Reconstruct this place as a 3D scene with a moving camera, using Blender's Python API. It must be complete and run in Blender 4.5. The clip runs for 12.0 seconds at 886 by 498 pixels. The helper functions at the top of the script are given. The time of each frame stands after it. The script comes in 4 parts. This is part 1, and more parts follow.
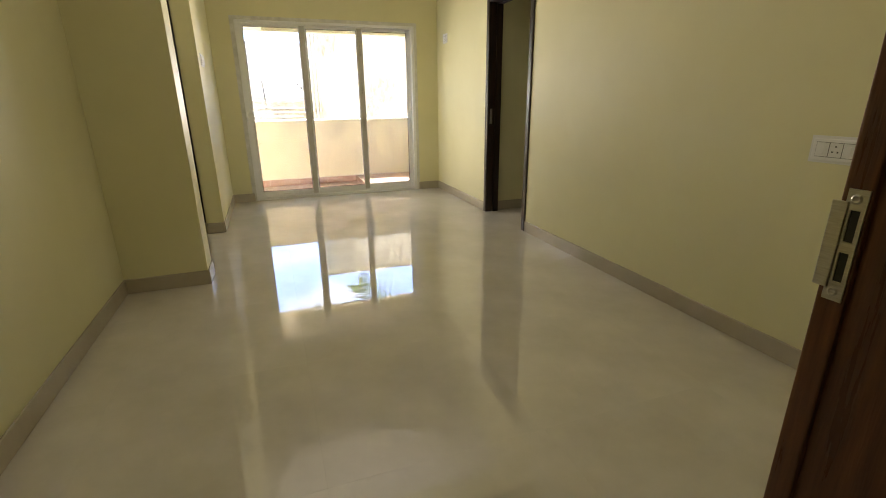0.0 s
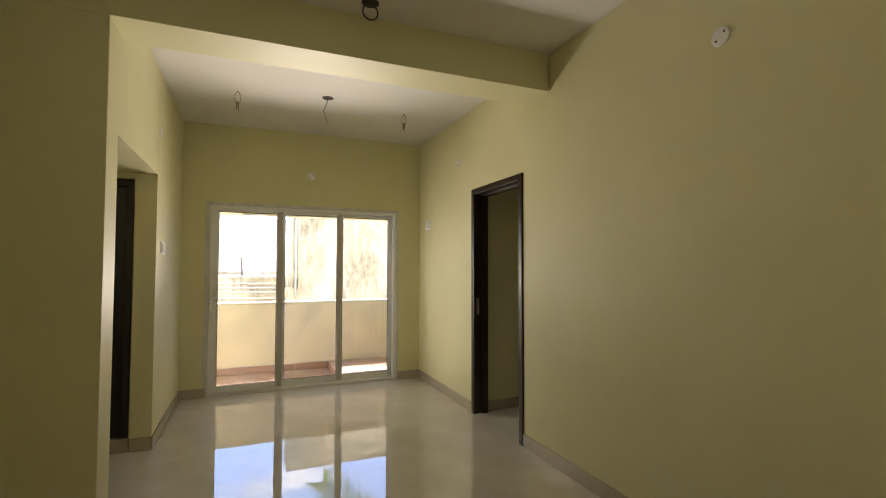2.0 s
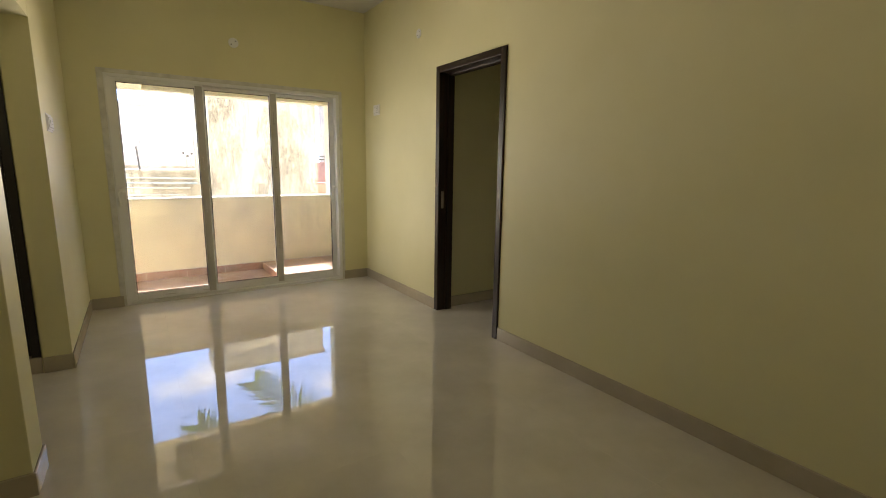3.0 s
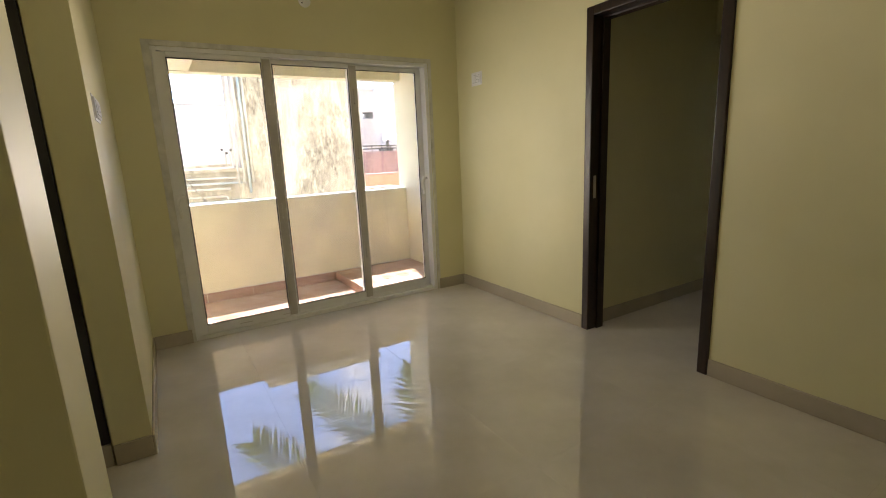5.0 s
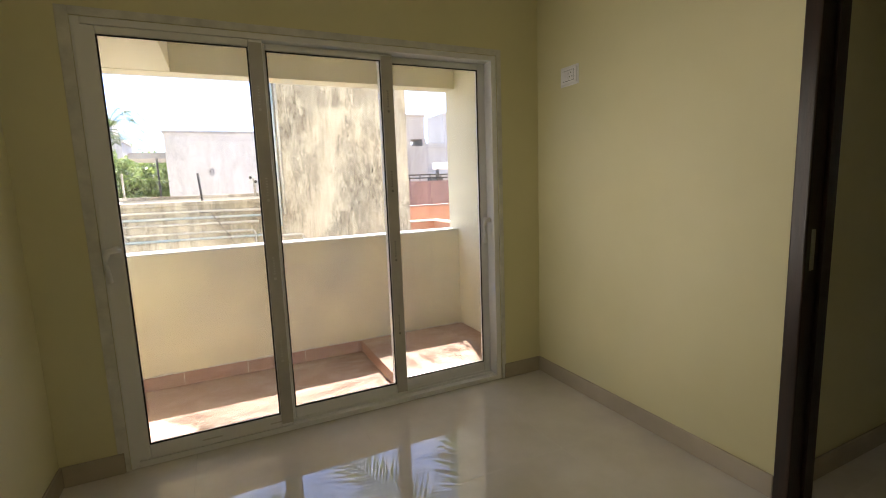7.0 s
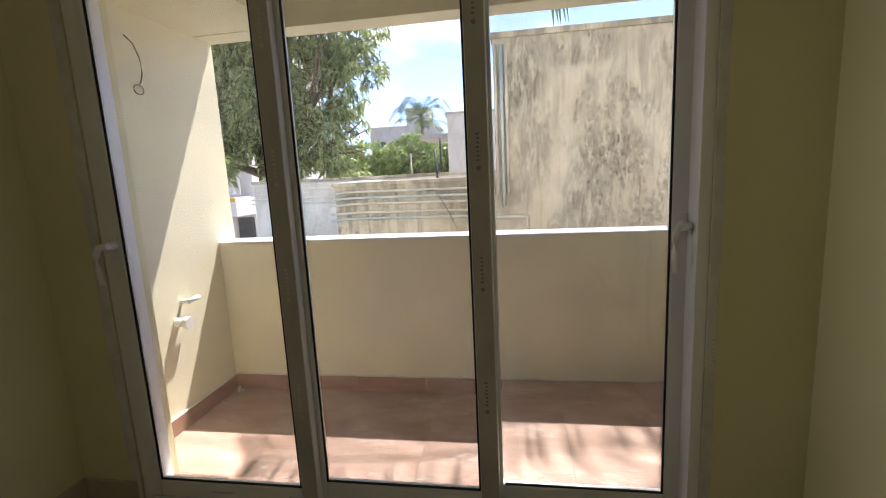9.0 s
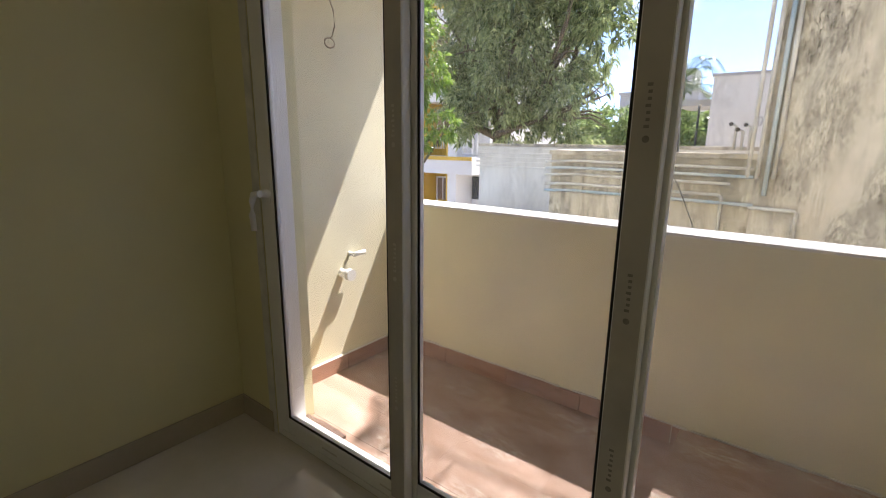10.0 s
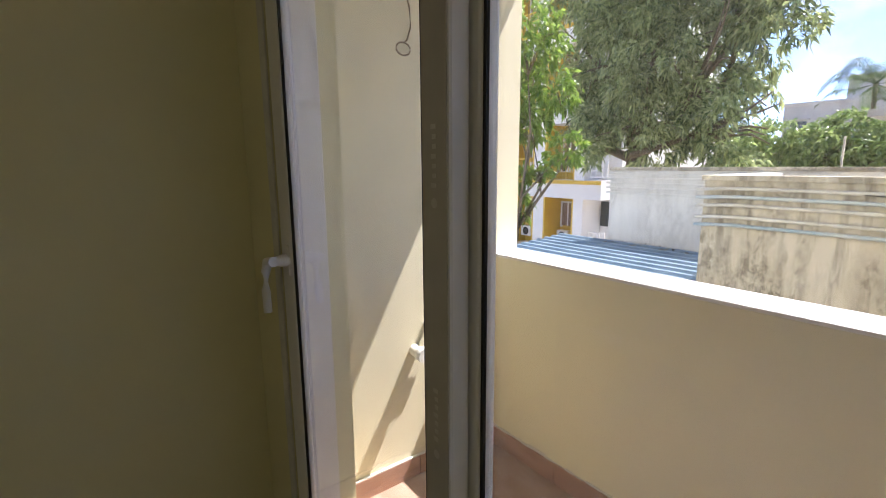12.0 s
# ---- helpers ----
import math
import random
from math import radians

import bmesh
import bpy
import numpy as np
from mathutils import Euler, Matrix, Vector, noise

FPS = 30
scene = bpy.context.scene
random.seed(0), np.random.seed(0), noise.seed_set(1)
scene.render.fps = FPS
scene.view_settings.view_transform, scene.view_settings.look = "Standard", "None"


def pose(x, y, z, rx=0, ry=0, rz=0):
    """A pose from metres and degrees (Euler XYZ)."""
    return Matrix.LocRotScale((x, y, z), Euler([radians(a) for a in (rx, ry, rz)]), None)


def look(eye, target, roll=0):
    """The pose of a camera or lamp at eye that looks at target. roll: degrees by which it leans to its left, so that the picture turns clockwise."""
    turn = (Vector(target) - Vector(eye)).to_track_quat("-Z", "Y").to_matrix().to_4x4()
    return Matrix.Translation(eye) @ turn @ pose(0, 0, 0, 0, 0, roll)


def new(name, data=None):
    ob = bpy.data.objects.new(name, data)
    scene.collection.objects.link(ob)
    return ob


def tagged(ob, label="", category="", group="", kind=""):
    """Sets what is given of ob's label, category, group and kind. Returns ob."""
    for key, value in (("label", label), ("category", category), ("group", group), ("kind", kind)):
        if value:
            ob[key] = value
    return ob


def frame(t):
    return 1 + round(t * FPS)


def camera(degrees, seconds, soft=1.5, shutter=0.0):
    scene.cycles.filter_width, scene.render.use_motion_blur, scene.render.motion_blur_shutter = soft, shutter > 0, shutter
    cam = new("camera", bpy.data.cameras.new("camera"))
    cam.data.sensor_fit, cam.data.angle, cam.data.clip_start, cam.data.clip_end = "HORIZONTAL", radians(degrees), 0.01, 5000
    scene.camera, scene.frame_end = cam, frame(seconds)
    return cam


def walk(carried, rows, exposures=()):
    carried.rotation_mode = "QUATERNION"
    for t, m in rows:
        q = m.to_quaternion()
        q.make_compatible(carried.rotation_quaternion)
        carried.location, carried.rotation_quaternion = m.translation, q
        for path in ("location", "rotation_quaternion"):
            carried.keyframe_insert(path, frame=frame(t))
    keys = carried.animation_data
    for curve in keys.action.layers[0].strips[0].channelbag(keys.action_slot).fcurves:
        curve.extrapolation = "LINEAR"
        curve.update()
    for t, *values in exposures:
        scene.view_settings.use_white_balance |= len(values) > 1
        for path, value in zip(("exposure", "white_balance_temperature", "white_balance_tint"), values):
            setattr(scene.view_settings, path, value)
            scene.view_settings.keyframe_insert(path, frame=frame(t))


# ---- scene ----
cam = camera(87.4, 12.0, soft=1.0)
PATH = [
    (0, (0.223, 0.842, 1.193), (0.871, 2.63, 0.572), -0.5),
    (0.5, (0.29, 0.97, 1.268), (0.96, 2.836, 1.0), -1.9),
    (1, (0.352, 1.104, 1.339), (1.039, 2.98, 1.239), -1.1),
    (1.5, (0.37, 1.251, 1.355), (1.114, 3.105, 1.451), -1.1),
    (2, (0.4, 1.403, 1.381), (1.166, 3.249, 1.456), 0.1),
    (2.5, (0.303, 1.66, 1.318), (1.325, 3.371, 1.153), -0.3),
    (3, (0.165, 1.924, 1.292), (1.245, 3.571, 0.942), 0.8),
    (3.2, (0.127, 2.036, 1.266), (1.172, 3.703, 0.905), 0.3),
    (4.8, (-0.111, 3.08, 1.287), (0.912, 4.714, 0.752), -2.1),
    (5, (-0.089, 3.217, 1.279), (0.921, 4.894, 0.869), -2.6),
    (5.5, (-0.017, 3.566, 1.278), (0.874, 5.33, 0.97), -2.3),
    (6, (0.054, 3.914, 1.303), (1.059, 5.619, 1.01), -1.2),
    (6.5, (0.243, 4.192, 1.293), (1.249, 5.894, 0.987), -1.3),
    (7, (0.489, 4.426, 1.29), (1.336, 6.216, 1.01), -2.1),
    (7.2, (0.585, 4.544, 1.283), (1.404, 6.348, 1.003), -2.2),
    (8.8, (1.429, 5.335, 1.241), (1.284, 7.3, 0.901), -2.6),
    (9, (1.499, 5.446, 1.253), (1.179, 7.392, 0.924), -2.9),
    (9.5, (1.628, 5.705, 1.248), (0.767, 7.465, 0.85), -0.4),
    (10, (1.65, 5.917, 1.247), (0.463, 7.462, 0.798), 0.7),
    (10.5, (1.6, 6.149, 1.258), (0.374, 7.661, 0.801), 1.2),
    (11, (1.533, 6.33, 1.269), (0.119, 7.693, 0.893), -0.2),
    (11.5, (1.451, 6.482, 1.3), (-0.139, 7.644, 0.951), -0.5),
    (12, (1.249, 6.511, 1.292), (-0.321, 7.698, 0.936), -0.4),
]

EXPOSURES = [(0.0, 4.92, 6500, 15), (0.6, 4.6, 6500, 15), (1.5, 4.34, 6700, 15), (3.0, 4.32, 6750, 16), (5.5, 4.08, 6700, 17), (6.2, 3.92, 6700, 17), (7.2, 3.52, 6650, 18), (8.8, 2.9, 6450, 18), (10.0, 2.88, 6400, 18), (12.0, 2.9, 6400, 18)]
walk(cam, [(t, look(eye, target, roll)) for t, eye, target, roll in PATH], EXPOSURES)

# ---- daylight ----
SUN_WAY = Vector((0.30, 1.0, 1.84)).normalized()
ELEVATION = math.asin(SUN_WAY.z)
AZIMUTH = math.atan2(SUN_WAY.x, SUN_WAY.y)
world = bpy.data.worlds.new("sky")
scene.world = world
world.use_nodes = True
wt = world.node_tree
wt.nodes.clear()
w_out = wt.nodes.new("ShaderNodeOutputWorld")
w_bg = wt.nodes.new("ShaderNodeBackground")
w_sky = wt.nodes.new("ShaderNodeTexSky")
w_sky.sky_type = "NISHITA"
w_sky.sun_disc = False
w_sky.sun_elevation = ELEVATION
w_sky.sun_rotation = AZIMUTH
w_sky.air_density, w_sky.dust_density, w_sky.ozone_density, w_sky.altitude = 0.4, 0.0, 2.0, 2500
w_bg.inputs["Strength"].default_value = 0.102
w_tc = wt.nodes.new("ShaderNodeTexCoord")
w_map = wt.nodes.new("ShaderNodeMapping")
w_map.inputs["Scale"].default_value = (1.0, 1.0, 2.4)
w_map.inputs["Location"].default_value = (0.35, 0.2, 0.1)
w_noise = wt.nodes.new("ShaderNodeTexNoise")
w_noise.inputs["Scale"].default_value = 4.4
w_noise.inputs["Detail"].default_value = 7.0
w_noise.inputs["Roughness"].default_value = 0.56
w_ramp = wt.nodes.new("ShaderNodeValToRGB")
w_ramp.color_ramp.elements[0].position = 0.50
w_ramp.color_ramp.elements[0].color = (0.18, 0.18, 0.18, 1)
w_ramp.color_ramp.elements[1].position = 0.66
w_mix = wt.nodes.new("ShaderNodeMix")
w_mix.data_type = "RGBA"
w_mix.inputs[7].default_value = (2.05, 2.1, 2.2, 1)
wt.links.new(w_tc.outputs["Generated"], w_map.inputs["Vector"])
wt.links.new(w_map.outputs["Vector"], w_noise.inputs["Vector"])
wt.links.new(w_noise.outputs["Fac"], w_ramp.inputs["Fac"])
wt.links.new(w_ramp.outputs["Color"], w_mix.inputs[0])
wt.links.new(w_sky.outputs["Color"], w_mix.inputs[6])
wt.links.new(w_mix.outputs[2], w_bg.inputs["Color"])
wt.links.new(w_bg.outputs["Background"], w_out.inputs["Surface"])

sun_data = bpy.data.lights.new("sun", "SUN")
sun_data.energy, sun_data.angle, sun_data.color = 2.0, radians(0.6), (1.0, 0.95, 0.87)
sun = new("sun", sun_data)
sun.matrix_world = look(SUN_WAY * 40, (0, 0, 0))

# added fill lamp inside the sliding door, standing in for sky and balcony light
door_light = bpy.data.lights.new("door_fill_lamp", "AREA")
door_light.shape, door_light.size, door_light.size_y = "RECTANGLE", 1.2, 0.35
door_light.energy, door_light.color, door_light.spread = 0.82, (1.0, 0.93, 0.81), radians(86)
door_fill = new("door_fill_lamp", door_light)
door_fill.matrix_world = look((1.03, 6.76, 1.2), (0.93, 5.85, 1.62))


# added fill lamp brightening the east wall, as if by the sunlit balcony wall
side_light = bpy.data.lights.new("side_fill_lamp", "AREA")
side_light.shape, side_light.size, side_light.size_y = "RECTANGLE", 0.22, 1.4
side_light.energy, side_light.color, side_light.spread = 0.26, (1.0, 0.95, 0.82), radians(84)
side_fill = new("side_fill_lamp", side_light)
side_fill.matrix_world = look((0.35, 6.78, 1.15), (1.05, 6.42, 1.15))


# ---- materials ----
def links(nt, *pairs):
    for a, b in pairs:
        nt.links.new(a, b)


def surface(name, dark, light, scale=4.0, rough=0.6, bump=0.0, bump_scale=60.0, metal=0.0, stretch=(1, 1, 1), rough_var=0.0, low=0.35, high=0.65, coat=0.0, spread=0.0):
    """Two tones mixed by a coarse and a fine noise, with relief."""
    m = bpy.data.materials.new(name)
    m.use_nodes = True
    nt = m.node_tree
    b = nt.nodes["Principled BSDF"]
    b.inputs["Metallic"].default_value = metal
    b.inputs["Roughness"].default_value = rough
    b.inputs["Coat Weight"].default_value = coat
    tc = nt.nodes.new("ShaderNodeTexCoord")
    mp = nt.nodes.new("ShaderNodeMapping")
    mp.inputs["Scale"].default_value = stretch
    n1 = nt.nodes.new("ShaderNodeTexNoise")
    n1.inputs["Scale"].default_value = scale
    n1.inputs["Detail"].default_value = 6
    n1.inputs["Roughness"].default_value = 0.6
    rp = nt.nodes.new("ShaderNodeValToRGB")
    rp.color_ramp.elements[0].position, rp.color_ramp.elements[1].position = low, high
    rp.color_ramp.elements[0].color, rp.color_ramp.elements[1].color = (*dark, 1), (*light, 1)
    links(nt, (tc.outputs["Object"], mp.inputs["Vector"]), (mp.outputs["Vector"], n1.inputs["Vector"]), (n1.outputs["Fac"], rp.inputs["Fac"]))
    colour = rp.outputs["Color"]
    if spread:
        info = nt.nodes.new("ShaderNodeObjectInfo")
        hsv = nt.nodes.new("ShaderNodeHueSaturation")
        mr = nt.nodes.new("ShaderNodeMapRange")
        mr.inputs["To Min"].default_value, mr.inputs["To Max"].default_value = 1 - spread, 1 + spread
        links(nt, (info.outputs["Random"], mr.inputs["Value"]), (mr.outputs["Result"], hsv.inputs["Value"]), (colour, hsv.inputs["Color"]))
        colour = hsv.outputs["Color"]
    nt.links.new(colour, b.inputs["Base Color"])
    if rough_var:
        mr = nt.nodes.new("ShaderNodeMapRange")
        mr.inputs["To Min"].default_value, mr.inputs["To Max"].default_value = max(rough - rough_var, 0.02), rough + rough_var
        links(nt, (n1.outputs["Fac"], mr.inputs["Value"]), (mr.outputs["Result"], b.inputs["Roughness"]))
    if bump:
        n2 = nt.nodes.new("ShaderNodeTexNoise")
        n2.inputs["Scale"].default_value = bump_scale
        n2.inputs["Detail"].default_value = 3
        bp = nt.nodes.new("ShaderNodeBump")
        bp.inputs["Strength"].default_value = bump
        bp.inputs["Distance"].default_value = 0.004
        links(nt, (mp.outputs["Vector"], n2.inputs["Vector"]), (n2.outputs["Fac"], bp.inputs["Height"]), (bp.outputs["Normal"], b.inputs["Normal"]))
    return m


def weathered(name, clean, tan, dark, amount=0.5, seed=0.0, roofline=None, blotches=()):
    """Old limewash: tan patches, black algae in blotches and running streaks, fine cracks."""
    m = bpy.data.materials.new(name)
    m.use_nodes = True
    nt = m.node_tree
    b = nt.nodes["Principled BSDF"]
    b.inputs["Roughness"].default_value = 0.92
    tc = nt.nodes.new("ShaderNodeTexCoord")

    def noise_at(scale, stretch, detail=7, shift=0.0, rough=0.65):
        mp = nt.nodes.new("ShaderNodeMapping")
        mp.inputs["Scale"].default_value = stretch
        mp.inputs["Location"].default_value = (seed + shift, seed * 0.7, shift)
        n = nt.nodes.new("ShaderNodeTexNoise")
        n.inputs["Scale"].default_value, n.inputs["Detail"].default_value, n.inputs["Roughness"].default_value = scale, detail, rough
        links(nt, (tc.outputs["Object"], mp.inputs["Vector"]), (mp.outputs["Vector"], n.inputs["Vector"]))
        return n.outputs["Fac"]

    def ramp(fac, a, c):
        r = nt.nodes.new("ShaderNodeMapRange")
        r.interpolation_type = "SMOOTHSTEP"
        r.inputs["From Min"].default_value, r.inputs["From Max"].default_value = a, c
        nt.links.new(fac, r.inputs["Value"])
        return r.outputs["Result"]

    def mul(a, c, op="MULTIPLY"):
        n = nt.nodes.new("ShaderNodeMath")
        n.operation = op
        for i, v in enumerate((a, c)):
            if isinstance(v, float):
                n.inputs[i].default_value = v
            else:
                nt.links.new(v, n.inputs[i])
        return n.outputs[0]

    def blend(fac, a, c):
        n = nt.nodes.new("ShaderNodeMix")
        n.data_type = "RGBA"
        nt.links.new(fac, n.inputs[0])
        for i, v in ((6, a), (7, c)):
            if isinstance(v, tuple):
                n.inputs[i].default_value = (*v, 1)
            else:
                nt.links.new(v, n.inputs[i])
        return n.outputs[2]

    patch = ramp(noise_at(0.9, (1, 1, 0.6)), 0.40, 0.62)
    streak = ramp(noise_at(5.5, (1.8, 1.8, 0.10), shift=3.0), 0.43, 0.62)
    blot = ramp(noise_at(1.6, (1.3, 1.3, 0.7), shift=7.0), 0.43, 0.56)
    speck = ramp(noise_at(15.0, (1.2, 1.2, 0.75), 12, shift=11.0, rough=0.85), 0.42, 0.56)
    wide = ramp(noise_at(1.1, (1.5, 1.5, 0.45), shift=15.0), 0.36, 0.56)
    grain = ramp(noise_at(30.0, (1, 1, 0.35), 8, shift=23.0, rough=0.8), 0.36, 0.60)
    clump = ramp(noise_at(4.5, (1.4, 1.4, 0.45), 6, shift=31.0), 0.36, 0.56)
    grime = mul(mul(mul(blot, clump), mul(speck, 0.7 if blotches else 0.95)), mul(mul(streak, wide), mul(grain, 0.55 if blotches else 0.7)), "MAXIMUM")
    sep = nt.nodes.new("ShaderNodeSeparateXYZ")
    nt.links.new(tc.outputs["Object"], sep.inputs[0])
    for bx, bz, wide, tall, power in blotches:
        off_x = mul(mul(sep.outputs[0], -bx, "ADD"), 1.0 / wide)
        off_z = mul(mul(sep.outputs[2], -bz, "ADD"), 1.0 / tall)
        far = mul(mul(off_x, off_x), mul(off_z, off_z), "ADD")
        near = ramp(far, 1.0, 0.1)
        ragged = mul(ramp(noise_at(8.0, (1.2, 1.2, 0.45), 14, shift=41.0 + bx, rough=0.85), 0.45, 0.52), mul(grain, 0.6, "MAXIMUM"))
        grime = mul(grime, mul(mul(near, ragged), power), "MAXIMUM")
    if roofline:
        run = mul(sep.outputs[2], mul(streak, 0.9), "ADD")
        grime = mul(grime, mul(ramp(run, roofline - 0.15, roofline + 0.7), mul(ramp(noise_at(5.0, (1, 1, 0.4), shift=19.0), 0.35, 0.6), 0.45 if blotches else 0.8)), "MAXIMUM")
    colour = blend(patch, clean, tan)
    colour = blend(mul(grime, amount), colour, dark)
    nt.links.new(colour, b.inputs["Base Color"])
    vor = nt.nodes.new("ShaderNodeTexVoronoi")
    vor.feature = "DISTANCE_TO_EDGE"
    vor.inputs["Scale"].default_value = 1.3
    warp = nt.nodes.new("ShaderNodeTexNoise")
    warp.inputs["Scale"].default_value, warp.inputs["Detail"].default_value = 3.0, 5
    add = nt.nodes.new("ShaderNodeVectorMath")
    add.operation = "ADD"
    links(nt, (tc.outputs["Object"], warp.inputs["Vector"]), (tc.outputs["Object"], add.inputs[0]), (warp.outputs["Color"], add.inputs[1]), (add.outputs[0], vor.inputs["Vector"]))
    crack = ramp(vor.outputs["Distance"], 0.0, 0.012)
    bp = nt.nodes.new("ShaderNodeBump")
    bp.inputs["Strength"].default_value, bp.inputs["Distance"].default_value = 0.4, 0.006
    links(nt, (mul(crack, mul(noise_at(25.0, (1, 1, 1)), 0.5), "ADD"), bp.inputs["Height"]), (bp.outputs["Normal"], b.inputs["Normal"]))
    return m


def glass(name):
    m = bpy.data.materials.new(name)
    m.use_nodes = True
    b = m.node_tree.nodes["Principled BSDF"]
    b.inputs["Base Color"].default_value = (0.97, 0.985, 0.98, 1)
    b.inputs["Roughness"].default_value = 0.0
    b.inputs["Transmission Weight"].default_value = 1.0
    b.inputs["IOR"].default_value = 1.45
    nt = m.node_tree
    tc = nt.nodes.new("ShaderNodeTexCoord")
    dust = nt.nodes.new("ShaderNodeTexNoise")
    dust.inputs["Scale"].default_value, dust.inputs["Detail"].default_value = 3.0, 6
    amount = nt.nodes.new("ShaderNodeMapRange")
    amount.inputs["From Min"].default_value, amount.inputs["From Max"].default_value = 0.35, 0.7
    amount.inputs["To Min"].default_value, amount.inputs["To Max"].default_value = 0.02, 0.10
    veil = nt.nodes.new("ShaderNodeBsdfTranslucent")
    veil.inputs["Color"].default_value = (0.80, 0.80, 0.78, 1)
    mx = nt.nodes.new("ShaderNodeMixShader")
    links(nt, (tc.outputs["Object"], dust.inputs["Vector"]), (dust.outputs["Fac"], amount.inputs["Value"]), (amount.outputs["Result"], mx.inputs[0]),
          (b.outputs[0], mx.inputs[1]), (veil.outputs[0], mx.inputs[2]), (mx.outputs[0], nt.nodes["Material Output"].inputs["Surface"]))
    return m


def leaf_surface(name, dark, light):
    m = bpy.data.materials.new(name)
    m.use_nodes = True
    nt = m.node_tree
    b = nt.nodes["Principled BSDF"]
    b.inputs["Roughness"].default_value = 0.3
    geo = nt.nodes.new("ShaderNodeNewGeometry")
    rp = nt.nodes.new("ShaderNodeValToRGB")
    rp.color_ramp.elements[0].color, rp.color_ramp.elements[1].color = (*dark, 1), (*light, 1)
    tr = nt.nodes.new("ShaderNodeBsdfTranslucent")
    mx = nt.nodes.new("ShaderNodeMixShader")
    mx.inputs[0].default_value = 0.55
    links(nt, (geo.outputs["Random Per Island"], rp.inputs["Fac"]), (rp.outputs["Color"], b.inputs["Base Color"]), (rp.outputs["Color"], tr.inputs["Color"]),
          (b.outputs[0], mx.inputs[1]), (tr.outputs[0], mx.inputs[2]), (mx.outputs[0], nt.nodes["Material Output"].inputs["Surface"]))
    return m


WALL = surface("pale_yellow_emulsion", (0.74, 0.70, 0.425), (0.78, 0.74, 0.465), 1.6, 0.55, 0.05, 110)
CEILING = surface("ceiling_white", (0.79, 0.77, 0.74), (0.83, 0.81, 0.78), 1.2, 0.8, 0.04, 90)
BALCONY_PAINT = surface("cream_exterior_paint", (0.82, 0.775, 0.565), (0.86, 0.815, 0.605), 1.6, 0.7, 0.03, 120)
COPING = surface("white_coping_paint", (0.80, 0.80, 0.78), (0.86, 0.86, 0.84), 5, 0.6, 0.1, 60)
TILE = surface("polished_beige_tile", (0.665, 0.63, 0.575), (0.775, 0.735, 0.68), 2.6, 0.0, spread=0.015)
TILE.node_tree.nodes["Principled BSDF"].inputs["IOR"].default_value = 2.05
GROUT = surface("tile_grout", (0.30, 0.27, 0.23), (0.36, 0.32, 0.28), 8, 0.8)
SKIRTING = surface("beige_skirting_tile", (0.45, 0.395, 0.305), (0.52, 0.46, 0.365), 3, 0.22)
UPVC = surface("white_upvc", (0.84, 0.845, 0.845), (0.88, 0.885, 0.885), 3, 0.32, 0.02, 30)
MASK = surface("greyish_sealant_band", (0.60, 0.59, 0.54), (0.78, 0.77, 0.71), 9, 0.75, 0.2, 40)
# film on the stiles, its colour darkened to carry their shade
SHADED_FILM = surface("shaded_film", (0.48, 0.455, 0.42), (0.58, 0.55, 0.51), 4, 0.3, 0.05, 20)
GASKET = surface("black_rubber", (0.010, 0.010, 0.010), (0.018, 0.018, 0.018), 8, 0.6)
GLASS = glass("clear_glass")
PLASTIC = surface("white_plastic", (0.86, 0.86, 0.85), (0.90, 0.90, 0.89), 6, 0.3)
# near-black for the shade inside holes and gaps, and for small screws
GAP_SHADE_SCREW = surface("gap_shade_and_screw", (0.02, 0.02, 0.02), (0.03, 0.03, 0.03), 6, 0.5)
DARK_PRINT = surface("dark_print", (0.24, 0.23, 0.21), (0.30, 0.285, 0.265), 40, 0.6)
PRINT = surface("grey_print", (0.62, 0.60, 0.57), (0.70, 0.68, 0.65), 40, 0.6)
DARK_WOOD = surface("dark_stained_frame_wood", (0.010, 0.005, 0.0035), (0.032, 0.013, 0.0075), 6, 0.34, 0.15, 40, stretch=(6, 6, 0.5), rough_var=0.1)
OFFCUT_WOOD = surface("sawn_offcut_wood", (0.10, 0.06, 0.045), (0.20, 0.13, 0.09), 12, 0.7, 0.2, 60, stretch=(0.5, 6, 6))
RED_WOOD = surface("varnished_teak_frame", (0.11, 0.035, 0.012), (0.22, 0.085, 0.03), 5, 0.3, 0.2, 40, stretch=(8, 8, 0.5), rough_var=0.1)
BLACK_DOOR = surface("near_black_door_laminate", (0.012, 0.009, 0.009), (0.022, 0.016, 0.015), 5, 0.35, 0.06, 40, stretch=(6, 6, 0.6))
STEEL = surface("brushed_steel", (0.50, 0.47, 0.42), (0.62, 0.60, 0.55), 30, 0.3, metal=0.9, stretch=(1, 1, 12))
TERRACOTTA = surface("terracotta_tile", (0.33, 0.195, 0.135), (0.51, 0.365, 0.295), 4.5, 0.6, 0.35, 45, stretch=(0.8, 1.5, 1), rough_var=0.15, spread=0.03, low=0.34, high=0.68)


